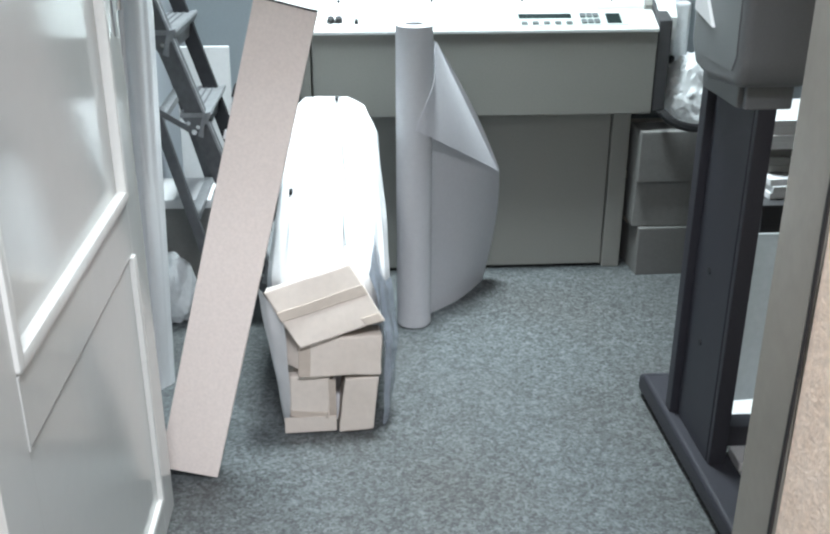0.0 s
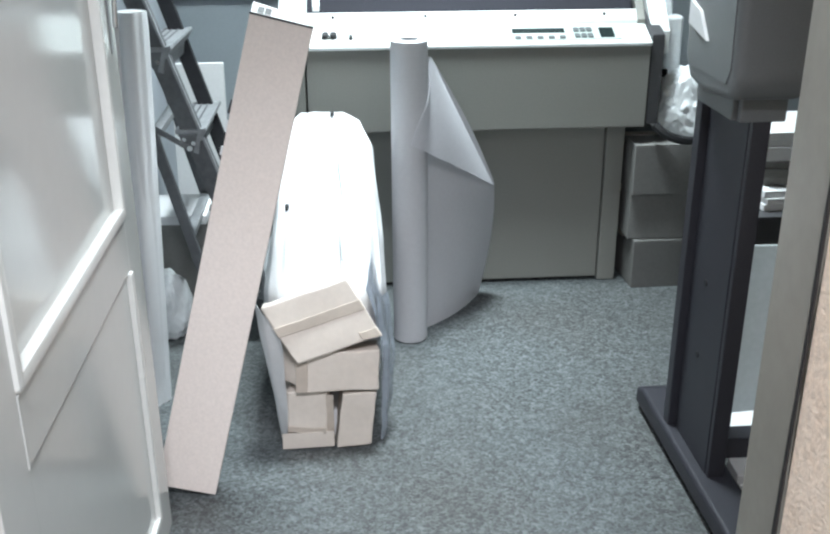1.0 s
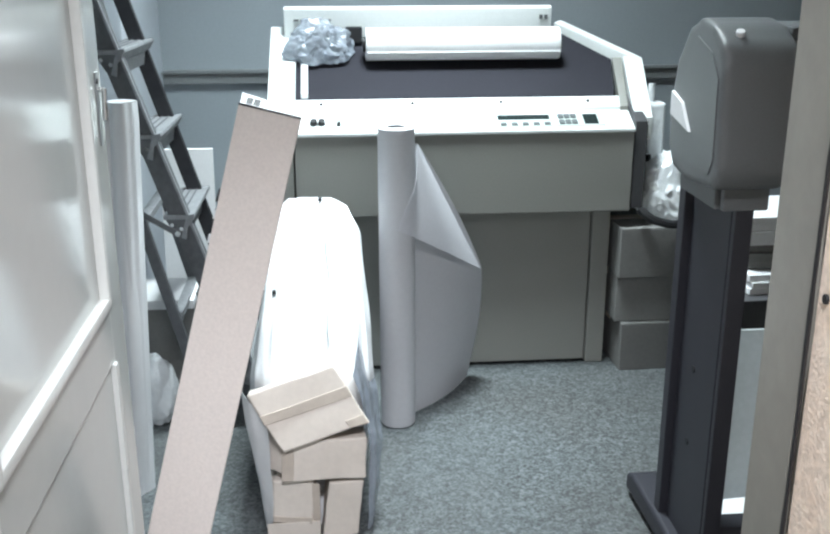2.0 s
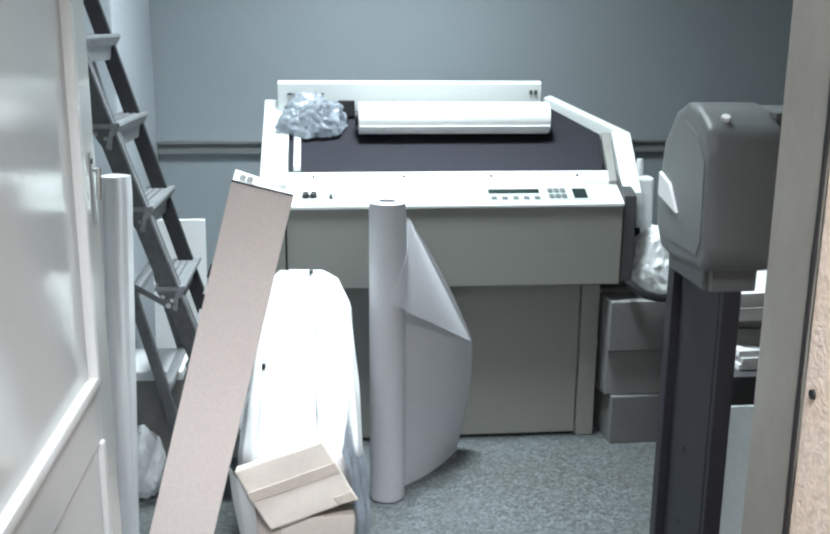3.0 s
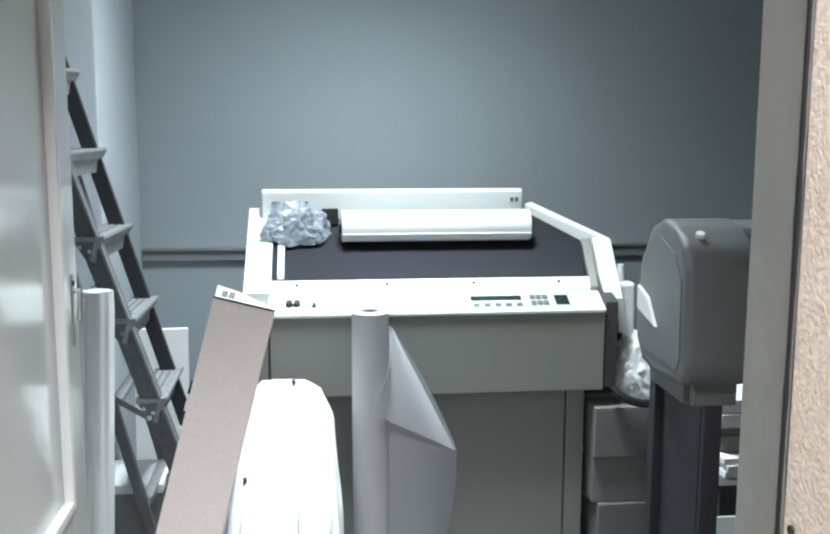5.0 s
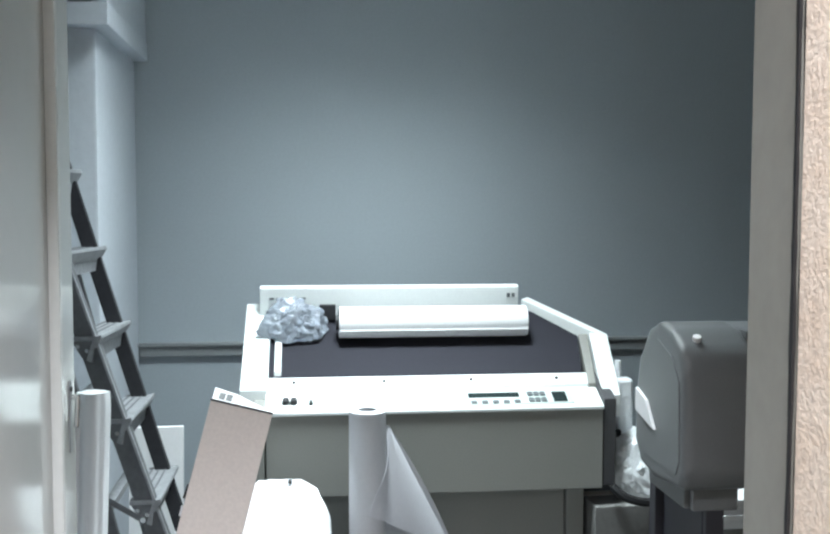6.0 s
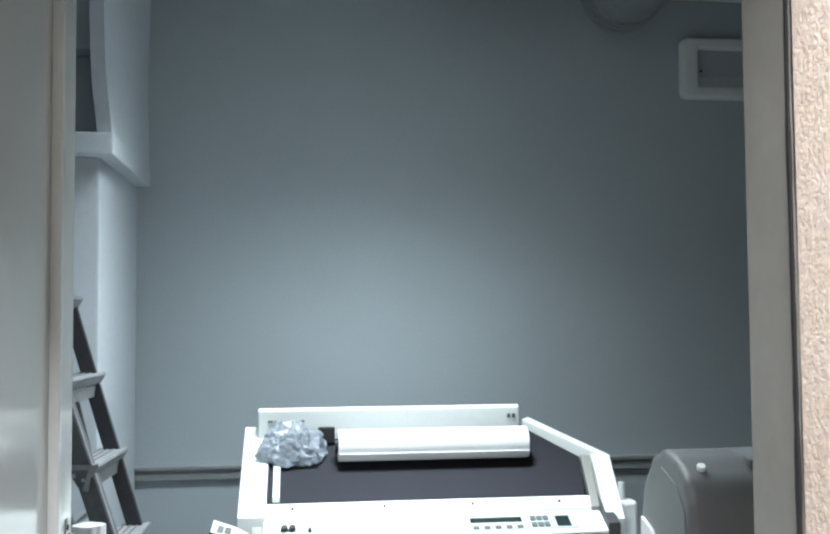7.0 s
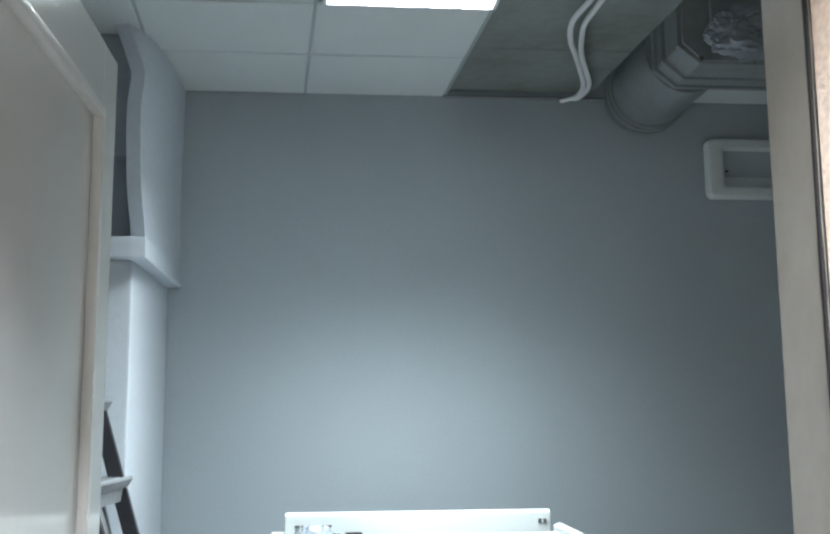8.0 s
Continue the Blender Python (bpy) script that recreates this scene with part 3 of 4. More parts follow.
def crumpled_bag(name, at, size, mat, label, category, seed, amount=0.28, flat=None):
    bm = bmesh.new()
    bmesh.ops.create_icosphere(bm, subdivisions=5, radius=1)
    for v in bm.verts:
        c = v.co.copy()
        f = 1 + amount * noise.noise(c * 1.6 + Vector((seed, 0, 0))) + amount * 0.8 * abs(noise.noise(c * 3.7 + Vector((0, seed, 0)))) + amount * 0.5 * abs(noise.noise(c * 7 + Vector((0, 0, seed)))) + amount * 0.14 * abs(noise.noise(c * 17 + Vector((seed, seed, 0))))
        v.co = Vector((c.x * f * size[0], c.y * f * size[1], max(c.z * f, -0.75) * size[2]))
    bmesh.ops.translate(bm, verts=bm.verts, vec=Vector(at) + Vector((0, 0, 0.75 * size[2])))
    if flat:
        for v in bm.verts:
            v.co.z = max(v.co.z, flat(v.co.y))
    return single(name, bm, mat, at, label, category)


crumpled_bag("plastic_bag", (-0.025, 3.49, bed_z(3.49) - 0.035), (0.1, 0.06, 0.088), M_PLASTIC, "crumpled clear plastic bag lying on the machine", "plastic bag", 4.2, 0.3, lambda y: bed_z(y) + 0.014)


# ---- upright paper roll ----
def upright_roll():
    cx, cy, r, H = 0.192, 2.765, 0.053, 0.925
    ob = thing("paper_roll", (cx, cy, 0), "tall white paper roll standing on end with a loose sheet", "roll")
    wound = bmesh.new()
    prof = [(0.027, 0.002), (r - 0.003, 0.002), (r, 0.006), (r, H - 0.004), (r - 0.004, H), (0.027, H), (0.0265, H - 0.12)]
    ring = []
    for k in range(40):
        a = k * math.tau / 40
        ring.append([wound.verts.new((cx + math.cos(a) * q, cy + math.sin(a) * q, z)) for q, z in prof])
    for k in range(40):
        A, B = ring[k], ring[(k + 1) % 40]
        for i in range(len(prof) - 1):
            wound.faces.new((A[i], B[i], B[i + 1], A[i + 1]))
    part("wound_roll", wound, M_PAPER_GREY, ob)
    # black plug inside the roll's hole, its colour standing for the shade there
    part("core", rod((cx, cy, 0.003), (cx, cy, H - 0.11), 0.0262, 24), M_BLACK, ob, "black plug for the shade inside the hollow core")

    # the loose sheet: leaves the roll's back, swings out towards the machine and bulges
    def edge(v):
        """The sheet's free edge, from the floor to the fold and on along the fold to the roll's top."""
        if v < 0.46:
            k = v / 0.46
            return Vector((0.452 + 0.036 * math.sin(k * 2.3), 3.085 - 0.1 * k * k, 0.003 + 0.43 * k))
        k = (v - 0.46) / 0.54
        return Vector((0.479 - 0.22 * k + 0.012 * math.sin(k * math.pi), 2.985 - 0.165 * k, 0.433 + 0.432 * k))

    def sheet(u, v):
        e = edge(v)
        low = Vector((cx + r * 0.72, cy + r * 0.78, 0.003 + v * (H - 0.06)))
        p = low.lerp(e, u)
        p.y -= math.sin(u * math.pi) * 0.02 * (1 - v)
        p.x += math.sin(u * math.pi) * 0.012 * (1 - v)
        return p
    part("loose_sheet", thicken(grid(steps(0, 1, 18), steps(0, 1, 44), sheet), 0.0012), M_PAPER_GREY, ob)

    # its upper corner folded back over the front of the roll
    A, B, C = Vector((cx + 0.062, cy + 0.02, 0.872)), Vector((cx + 0.0, cy - r - 0.006, 0.635)), Vector((0.476, cy + 0.206, 0.425))

    def flap(u, v):
        p = A + (B - A) * u * (1 - v) + (C - A) * u * v
        out = math.sin(min(u, 1) * math.pi * 0.5) * math.sin(v * math.pi)
        p = p + Vector((0.006 * out, -0.02 * out, 0.004 * out))
        away = Vector((p.x - cx, p.y - cy))
        if away.length < r + 0.005:
            away = away.normalized() * (r + 0.005)
            p = Vector((cx + away.x, cy + away.y, p.z))
        return p
    part("folded_corner", thicken(grid(steps(0.02, 1, 16), steps(0, 1, 16), flap), 0.0012), M_PAPER_BACK, ob)


upright_roll()


# ---- long carton leaning on the sack ----
def long_carton():
    br, tr = Vector((-0.327, 1.961, 0.002)), Vector((-0.057, 2.15, 1.05))
    a = (tr - br).normalized()
    w = Vector((1, 0.02, 0)); w = (w - a * a.dot(w)).normalized()
    d = a.cross(w) * -1
    if d.y < 0:
        d = -d
    W, D, L = 0.138, 0.05, (tr - br).length
    m = Matrix(((w.x, d.x, a.x, 0), (w.y, d.y, a.y, 0), (w.z, d.z, a.z, 0), (0, 0, 0, 1)))
    m.translation = br
    ob = thing("long_carton", tuple(br), "long narrow pale pink cardboard carton leaning upright", "carton")
    part("body", box(-W, 0, 0, D, 0, L, 0.003, m), M_CARD_PINK, ob)
    flap = prism([(-W + 0.002, L - 0.002), (-W + 0.0, L + 0.026), (-W + 0.05, L + 0.022), (-0.02, L + 0.006), (-0.003, L - 0.002)], "y", 0.012, 0.0145)
    for v in flap.verts:
        v.co.y += (v.co.z - L) * 1.3
    bmesh.ops.transform(flap, verts=flap.verts, matrix=m)
    cap = part("end_flap", flap, M_PAPER, ob, "white end flap")
    part("end_inside", box(-W + 0.003, -0.003, 0.015, D - 0.003, L - 0.003, L + 0.002, 0.001, m), M_PAPER, ob)
    part("fold_line", box(-W, 0, -0.0012, 0.0028, L - 0.003, L + 0.0015, 0, m), M_BLACK, ob)
    for z, h, mat in ((0.80, 0.03, M_BLACK), (0.765, 0.022, M_PAPER), (0.745, 0.018, M_BLACK), (0.715, 0.02, M_PAPER)):
        tear = box(-W - 0.005, -W + 0.004, 0.01, 0.03, L * z, L * z + h, 0.002, m)
        part("torn_edge", crumple(tear, 0.003, 40, z * 20), mat, ob, "torn patch on the carton's edge")
    def printed(x):
        bm = box(x, x + 0.014, 0.0102, 0.0118, L + 0.004, L + 0.018)
        for v in bm.verts:
            v.co.y += (v.co.z - L) * 1.3
        bmesh.ops.transform(bm, verts=bm.verts, matrix=m)
        return bm
    for x in (-W + 0.014, -W + 0.03):
        part("print_mark", printed(x), M_BLACK, cap, "black printed mark")


long_carton()


# ---- white sack with wrapped packets ----
def sack():
    ob = thing("sack", (-0.06, 2.4, 0), "bulging white sack of wrapped packets leaning back", "sack")
    rows = ((0.0, (2.205, 0.002), (2.52, 0.002), -0.06, 0.112), (0.2, (2.26, 0.12), (2.60, 0.08), -0.06, 0.142),
            (0.4, (2.262, 0.3), (2.68, 0.2), -0.06, 0.163), (0.46, (2.268, 0.372), (2.71, 0.25), -0.06, 0.162),
            (0.58, (2.375, 0.478), (2.76, 0.33), -0.055, 0.153), (0.75, (2.56, 0.57), (2.83, 0.42), -0.05, 0.14),
            (0.88, (2.74, 0.642), (2.88, 0.53), -0.045, 0.126), (0.96, (2.85, 0.684), (2.93, 0.59), -0.05, 0.1), (1.0, (2.9, 0.692), (2.95, 0.64), -0.06, 0.06))

    def at(h):
        for A, B in zip(rows, rows[1:]):
            if h <= B[0]:
                k = (h - A[0]) / (B[0] - A[0])
                mixed = lambda p, q: p + (q - p) * k
                return (mixed(A[1][0], B[1][0]), mixed(A[1][1], B[1][1]), mixed(A[2][0], B[2][0]), mixed(A[2][1], B[2][1]), mixed(A[3], B[3]), mixed(A[4], B[4]))

    bm = bmesh.new()
    rings = []
    N = 96
    for h in steps(0, 1, 46):
        fy, fz, by, bz, cx, w = at(h)
        ring = []
        for k in range(N):
            a = k * math.tau / N
            c, s = math.cos(a), math.sin(a)
            e = 0.42
            px, py = math.copysign(abs(c) ** e, c), math.copysign(abs(s) ** e, s)
            t = 0.5 - 0.5 * py
            p = Vector((cx + w * px, by + (fy - by) * t, bz + (fz - bz) * t))
            fold = 0.012 * noise.noise(Vector((px * 3.5, h * 2.2, py * 2))) + 0.007 * noise.noise(Vector((px * 9, h * 5, py * 7)))
            crease = sum(-d * math.exp(-((px - x0 + 0.1 * h) / wd) ** 2) for x0, d, wd in ((0.3, 0.024, 0.06), (0.02, 0.016, 0.05), (-0.5, 0.012, 0.08), (0.68, 0.014, 0.06))) * max(0, 1 - abs(h - 0.58) * 3.2) if py > -0.2 else 0
            p += Vector((px, -abs(t), 0.6)) * fold + Vector((0, 0, crease))
            p.z = max(p.z, 0.001)
            ring.append(bm.verts.new(p))
        rings.append(ring)
    for A, B in zip(rings, rings[1:]):
        for k in range(N):
            bm.faces.new((A[k], A[(k + 1) % N], B[(k + 1) % N], B[k]))
    bm.faces.new(rings[0][::-1]); bm.faces.new(rings[-1])
    part("bag", bm, M_SACK, ob)
    seam = [Vector((-0.012 - 0.004 * math.sin(k * 1.7), 2.3 + 0.075 * k, 0.452 + 0.0365 * k)) for k in range(6)]
    wire("seam", seam, 0.0022, M_GRID, ob, label="grey stitched seam")
    part("hem", beam((-0.15, 2.86, 0.662), (-0.03, 2.872, 0.686), 0.02, 0.005, (0, 1, 0.3), 0.002), M_SACK, ob)
    part("eyelet", rod((-0.03, 2.862, 0.69), (-0.03, 2.858, 0.7), 0.006, 12), M_BLACK, ob)
    part("eyelet", rod((-0.155, 2.485, 0.525), (-0.155, 2.481, 0.542), 0.005, 12), M_BLACK, ob)
    def packet(corner, along, up, depth, seed, flaps=()):
        """A soft paper-wrapped packet: its front face starts at corner and runs along and up; flaps are strips across that face."""
        along, up = Vector(along), Vector(up)
        n = along.cross(up).normalized()
        w, h = along.length, up.length
        m = Matrix(((along.x / w, up.x / h, n.x, 0), (along.y / w, up.y / h, n.y, 0), (along.z / w, up.z / h, n.z, 0), (0, 0, 0, 1)))
        m.translation = Vector(corner)

        def soften(bm):
            bmesh.ops.subdivide_edges(bm, edges=[e for e in bm.edges if e.calc_length() > 0.03], cuts=5, use_grid_fill=True)
            crumple(bm, 0.0035, 16, seed)
            bmesh.ops.transform(bm, verts=bm.verts, matrix=m)
            return bm
        p = part("packet", soften(box(0, w, 0, h, -depth, 0, 0.006, segments=3)), M_CARD, ob, "beige paper-wrapped packet")
        for a, b, c, d, lift in flaps:
            part("wrapping_fold", soften(box(a * w, b * w, c * h, d * h, -0.004, lift, 0.0012, segments=1)), M_CARD_FOLD, p, "darker folded wrapping strip")
        return p

    packet((-0.129, 2.135, 0.246), (0.21, 0.033, 0.055), (-0.084, 0.042, 0.137), 0.1, 1.3, ((0.0, 0.99, 0.47, 0.64, 0.0022), (0.78, 0.985, 0.02, 0.16, 0.003)))
    packet((-0.138, 2.142, 0.163), (0.208, 0.004, 0.0), (0.003, 0.02, 0.1), 0.16, 4.1, ((0.0, 0.14, 0.04, 0.96, 0.002),))
    packet((-0.162, 2.15, 0.046), (0.098, -0.008, -0.004), (0.003, 0.012, 0.113), 0.18, 7.7, ((0.02, 0.98, 0.02, 0.16, 0.0025),))
    packet((-0.04, 2.135, 0.004), (0.086, 0.006, 0.004), (0.018, 0.014, 0.146), 0.18, 2.9)
    packet((-0.176, 2.185, 0.012), (0.12, 0.004, 0.0), (0.0, 0.01, 0.13), 0.15, 5.2)
    packet((-0.19, 2.2, 0.175), (0.06, -0.045, 0.0), (-0.012, 0.03, 0.1), 0.12, 9.4)
    part("packet_strap", crumple(box(-0.064, -0.046, 2.149, 2.153, 0.004, 0.15, 0.001), 0.003, 14, 3), M_CARD_FOLD, ob, "strip of brown wrapping paper")

    part("lip", crumple(box(-0.178, -0.046, 2.14, 2.143, 0.004, 0.05, 0.001), 0.004, 12, 6), M_CARD, ob, "pale folded paper lip")

    # the sack's side walls, slit open and drawn round the packets
    def left_side(u, v):
        back = -0.232 + 0.05 * v
        front = -0.172 + 0.01 * math.sin(v * 3.1)
        p = Vector((back + (front - back) * u, 2.205 - 0.045 * u, (0.385 - 0.06 * u) * (1 - v) + 0.002))
        return p + noise.noise_vector(Vector((u * 2, v * 3.5, 7))) * 0.006
    part("side", thicken(grid(steps(0, 1, 12), steps(0, 1, 24), left_side), 0.001), M_SACK, ob)

    def right_side(u, v):
        # from the open edge beside the packets to the sack's outer edge
        inner = 0.045 + 0.043 * math.sin(min(v * 2.6, 1.57)) - 0.016 * v
        outer = 0.066 + 0.04 * math.sin(v * 2.9) + 0.014 * v
        y = 2.17 + 0.03 * (1 - v) + u * (0.06 + 0.16 * (1 - v) ** 2)
        z = (0.41 + 0.055 * u) * (1 - v) + 0.002
        p = Vector((inner + (outer - inner) * u, y - 0.02 * math.sin(u * 3.14), z))
        return p + noise.noise_vector(Vector((u * 3, v * 6, 3))) * 0.007
    part("side", thicken(grid(steps(0, 1, 14), steps(0, 1, 28), right_side), 0.001), M_PLASTIC, ob, "bluish translucent plastic side")


sack()


# ---- stepladder leaning against the west side ----
def ladder():
    ob = thing("stepladder", (-0.5, 2.95, 0), "worn aluminium stepladder leaning against the west wall", "ladder")
    y0, y1 = 2.8, 3.12

    def on(y, z):
        """A point on the middle of the two rails' plane, which splays a little towards the near rail."""
        k = (y - y0) / (y1 - y0)
        return Vector((-0.212 - 0.017 * k - (0.33 - 0.03 * k) * z, y, z))

    # far rail in the darkened metal; the near one, facing the light, is lighter
    part("rail", beam(on(y1, 0.012), on(y1, 2.08), 0.044, 0.026, (1, 0, 0)), M_LADDER_SHADE, ob)
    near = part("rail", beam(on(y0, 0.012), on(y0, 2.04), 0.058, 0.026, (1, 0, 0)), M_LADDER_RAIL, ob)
    part("rail_flange", beam(on(y0 - 0.016, 0.03) + Vector((0.026, 0, 0)), on(y0 - 0.016, 2.02) + Vector((0.026, 0, 0)), 0.008, 0.012, (1, 0, 0), 0.002), M_LADDER, near)
    for y in (y0, y1):
        part("foot", box(on(y, 0).x - 0.034, on(y, 0).x + 0.034, y - 0.02, y + 0.02, 0, 0.03, 0.006), M_BLACK, ob, "black rubber foot")
    for k in range(8):
        z = 0.2 + k * 0.2335
        a, b = on(y0, z), on(y1, z)
        turn = math.degrees(math.atan2(b.x - a.x, b.y - a.y))
        m = Matrix.Translation(((a.x + b.x) / 2, (y0 + y1) / 2, z)) @ pose(0, 0, 0, 0, 0, -turn)
        half = (y1 - y0) / 2
        t = part("tread", box(-0.046, 0.026, -half - 0.02, half + 0.018, -0.004, 0.009, 0.003, m), M_LADDER, ob)
        lip = prism([(0.0, -0.058), (0.016, -0.064), (0.022, -0.026), (0.03, -0.02), (0.044, 0.004), (0.042, 0.014), (0.02, 0.0095)], "y", -half - 0.022, half + 0.02, 0.0025)
        bmesh.ops.transform(lip, verts=lip.verts, matrix=m)
        part("tread_lip", lip, M_LADDER, t)
        cheek = prism([(-0.04, -0.004), (0.018, -0.004), (0.012, -0.044), (-0.012, -0.05)], "y", -half - 0.021, -half - 0.0175, 0.001)
        bmesh.ops.transform(cheek, verts=cheek.verts, matrix=m)
        part("bracket", cheek, M_LADDER_RAIL, t)
        for x, zz in ((0.004, -0.03), (-0.022, -0.018)):
            part("rivet", rod(m @ Vector((x, -half - 0.02, zz)), m @ Vector((x, -half - 0.027, zz)), 0.006, 12), M_CHROME, t, "bright rivet head")
        for q in range(3):
            part("tread_rib", box(-0.036 + q * 0.02, -0.031 + q * 0.02, -half - 0.012, half + 0.01, 0.0085, 0.0115, 0.001, m), M_LADDER_RAIL, t)
    for y in (y0 - 0.035, y1 + 0.035):
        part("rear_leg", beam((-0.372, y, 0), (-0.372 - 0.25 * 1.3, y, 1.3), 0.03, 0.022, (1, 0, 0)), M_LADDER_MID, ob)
    for z in (0.36, 0.66, 0.96):
        x = -0.372 - 0.25 * z
        part("cross_bar", beam((x, y0 - 0.03, z), (x, y1 + 0.03, z), 0.022, 0.03, (0, 0, 1)), M_LADDER, ob)
    stay = part("spreader", beam(on(y0 - 0.025, 0.62) + Vector((-0.02, 0, 0)), (-0.372 - 0.25 * 0.7, y0 - 0.05, 0.7), 0.016, 0.004, (0, 0, 1), 0.0015), M_LADDER_MID, ob, "folding metal spreader")
    part("hinge_pin", rod(on(y0 - 0.02, 0.625) + Vector((-0.02, 0, 0)), on(y0 - 0.036, 0.625) + Vector((-0.02, 0, 0)), 0.008, 12), M_CHROME, stay)


ladder()


# ---- white things behind the door ----
def white_profile():
    """A tall bundle of folded glossy white film standing behind the door's edge, leaning a little."""
    base, lean = Vector((-0.544, 2.43, 0)), Vector((0.046, -0.01, 1))
    H = 1.055
    bm = bmesh.new()
    outline = []
    for k in range(48):
        a = k * math.tau / 48
        r = 0.041 + 0.0028 * math.sin(a * 4 + 1) + 0.0014 * math.sin(a * 9)
        outline.append((r * math.cos(a), r * 0.9 * math.sin(a)))
    rings = []
    for h in steps(0, H, 24):
        c = base + lean * h
        close = 1 - 0.05 * h - (0.06 if h > H - 0.01 else 0)
        rings.append([bm.verts.new((c.x + x * close, c.y + y * close, c.z)) for x, y in outline])
    for A, B in zip(rings, rings[1:]):
        for k in range(48):
            bm.faces.new((A[k], A[(k + 1) % 48], B[(k + 1) % 48], B[k]))
    bm.faces.new(rings[0][::-1]); bm.faces.new(rings[-1])
    ob = thing("film_roll", tuple(base), "tall folded roll of glossy white film", "film roll")
    part("rolled_film", bm, M_FILM, ob)
    for off, wide, dep in ((0.002, 0.026, 0.038), (-0.03, 0.018, 0.034)):
        def fold(u, v):
            c = base + lean * (0.004 + v * (H - 0.02))
            return Vector((c.x + off + wide * u + 0.003 * math.sin(v * 6), c.y - dep - 0.006 * math.sin(v * 5) + 0.022 * u * u, c.z))
        part("loose_fold", thicken(grid(steps(0, 1, 8), steps(0, 1, 24), fold), 0.0015), M_FILM, ob)


white_profile()


def leaning_board(name, x0, x1, y0, y1, h, t, mat, label, category):
    """A sheet from the floor at y0 leaning to y1 at height h."""
    bm = prism([(y0, 0), (y0 + t, 0), (y1 + t, h), (y1, h)], "x", x0, x1, 0.001)
    return single(name, bm, mat, ((x0 + x1) / 2, y0, 0), label, category)


leaning_board("foam_board", -0.56, -0.385, 3.19, 3.27, 0.775, 0.02, M_PAPER, "white foam board leaning beside the machine", "board")
lowbox = thing("storage_box", (-0.6, 2.95, 0), "low white cardboard box behind the ladder", "box")
part("body", box(-0.78, -0.44, 2.95, 3.17, 0, 0.33, 0.004), M_BOXGREY, lowbox)
part("lid", box(-0.785, -0.435, 2.945, 3.175, 0.33, 0.36, 0.004), M_PAPER, lowbox, "white cardboard lid")
crumpled_bag("plastic_bag", (-0.56, 2.86, 0.0), (0.07, 0.075, 0.12), M_WHITEBAG, "small white plastic bag on the floor", "plastic bag", 9.1, 0.12)


# ---- boxes at the machine's right ----
def carton(x0, x1, y0, y1, z0, z1, turn, label):
    cx, cy = (x0 + x1) / 2, (y0 + y1) / 2
    m = Matrix.Translation((cx, cy, 0)) @ pose(0, 0, 0, 0, 0, turn)
    hx, hy = (x1 - x0) / 2, (y1 - y0) / 2
    ob = thing("carton", (cx, cy, z0), label, "box", "stacked cartons")
    part("body", box(-hx, hx, -hy, hy, z0, z1 - 0.004, 0.004, m), M_BOXGREY, ob)
    part("lid_flap", box(-hx + 0.001, hx - 0.001, -hy + 0.001, -0.002, z1 - 0.005, z1 - 0.001, 0.001, m), M_BOXGREY, ob)
    part("lid_flap", box(-hx + 0.001, hx - 0.001, 0.002, hy - 0.001, z1 - 0.005, z1 - 0.001, 0.001, m), M_BOXGREY, ob)
    part("tape", box(-hx - 0.0008, hx + 0.0008, -0.025, 0.025, z1 - 0.03, z1 + 0.0003, 0, m), M_CARD, ob, "strip of brown tape")


carton(0.985, 1.36, 3.09, 3.4, 0.0, 0.175, 1.5, "grey-brown carton at the bottom of a stack")
carton(0.972, 1.35, 3.10, 3.4, 0.176, 0.34, -1.5, "grey-brown carton in the middle of a stack")
carton(0.965, 1.36, 3.085, 3.4, 0.341, 0.515, 0.8, "grey-brown carton on top of a stack")
crumpled_bag("plastic_bag", (1.165, 3.19, 0.516), (0.115, 0.09, 0.135), M_WHITEBAG, "crumpled white plastic bag on stacked cartons", "plastic bag", 2.7, 0.22)
wire("strap", [(1.02, 3.075, 0.585), (1.045, 3.06, 0.562), (1.08, 3.055, 0.545), (1.13, 3.06, 0.533), (1.18, 3.075, 0.532), (1.24, 3.1, 0.532)], 0.015, M_BLACK, None, (1.1, 3.08, 0.52), "black cable lying on stacked cartons", "cable")


def canister():
    ob = thing("spray_bottle", (1.1, 3.31, 0.516), "white plastic spray bottle on stacked cartons", "bottle")
    part("bottle", box(1.095, 1.158, 3.275, 3.345, 0.516, 0.905, 0.015, segments=3), M_WHITEBAG, ob)
    part("neck", rod((1.112, 3.315, 0.895), (1.112, 3.315, 0.965), 0.014, 16, 0.011), M_WHITEBAG, ob)
    part("label", box(1.0935, 1.12, 3.2735, 3.2745, 0.6, 0.7), M_TAG, ob, "orange printed label")
    part("trigger", beam((1.1, 3.262, 0.73), (1.105, 3.262, 0.63), 0.014, 0.02, (1, 0, 0), 0.003), M_BLACK, ob, "black trigger")


canister()


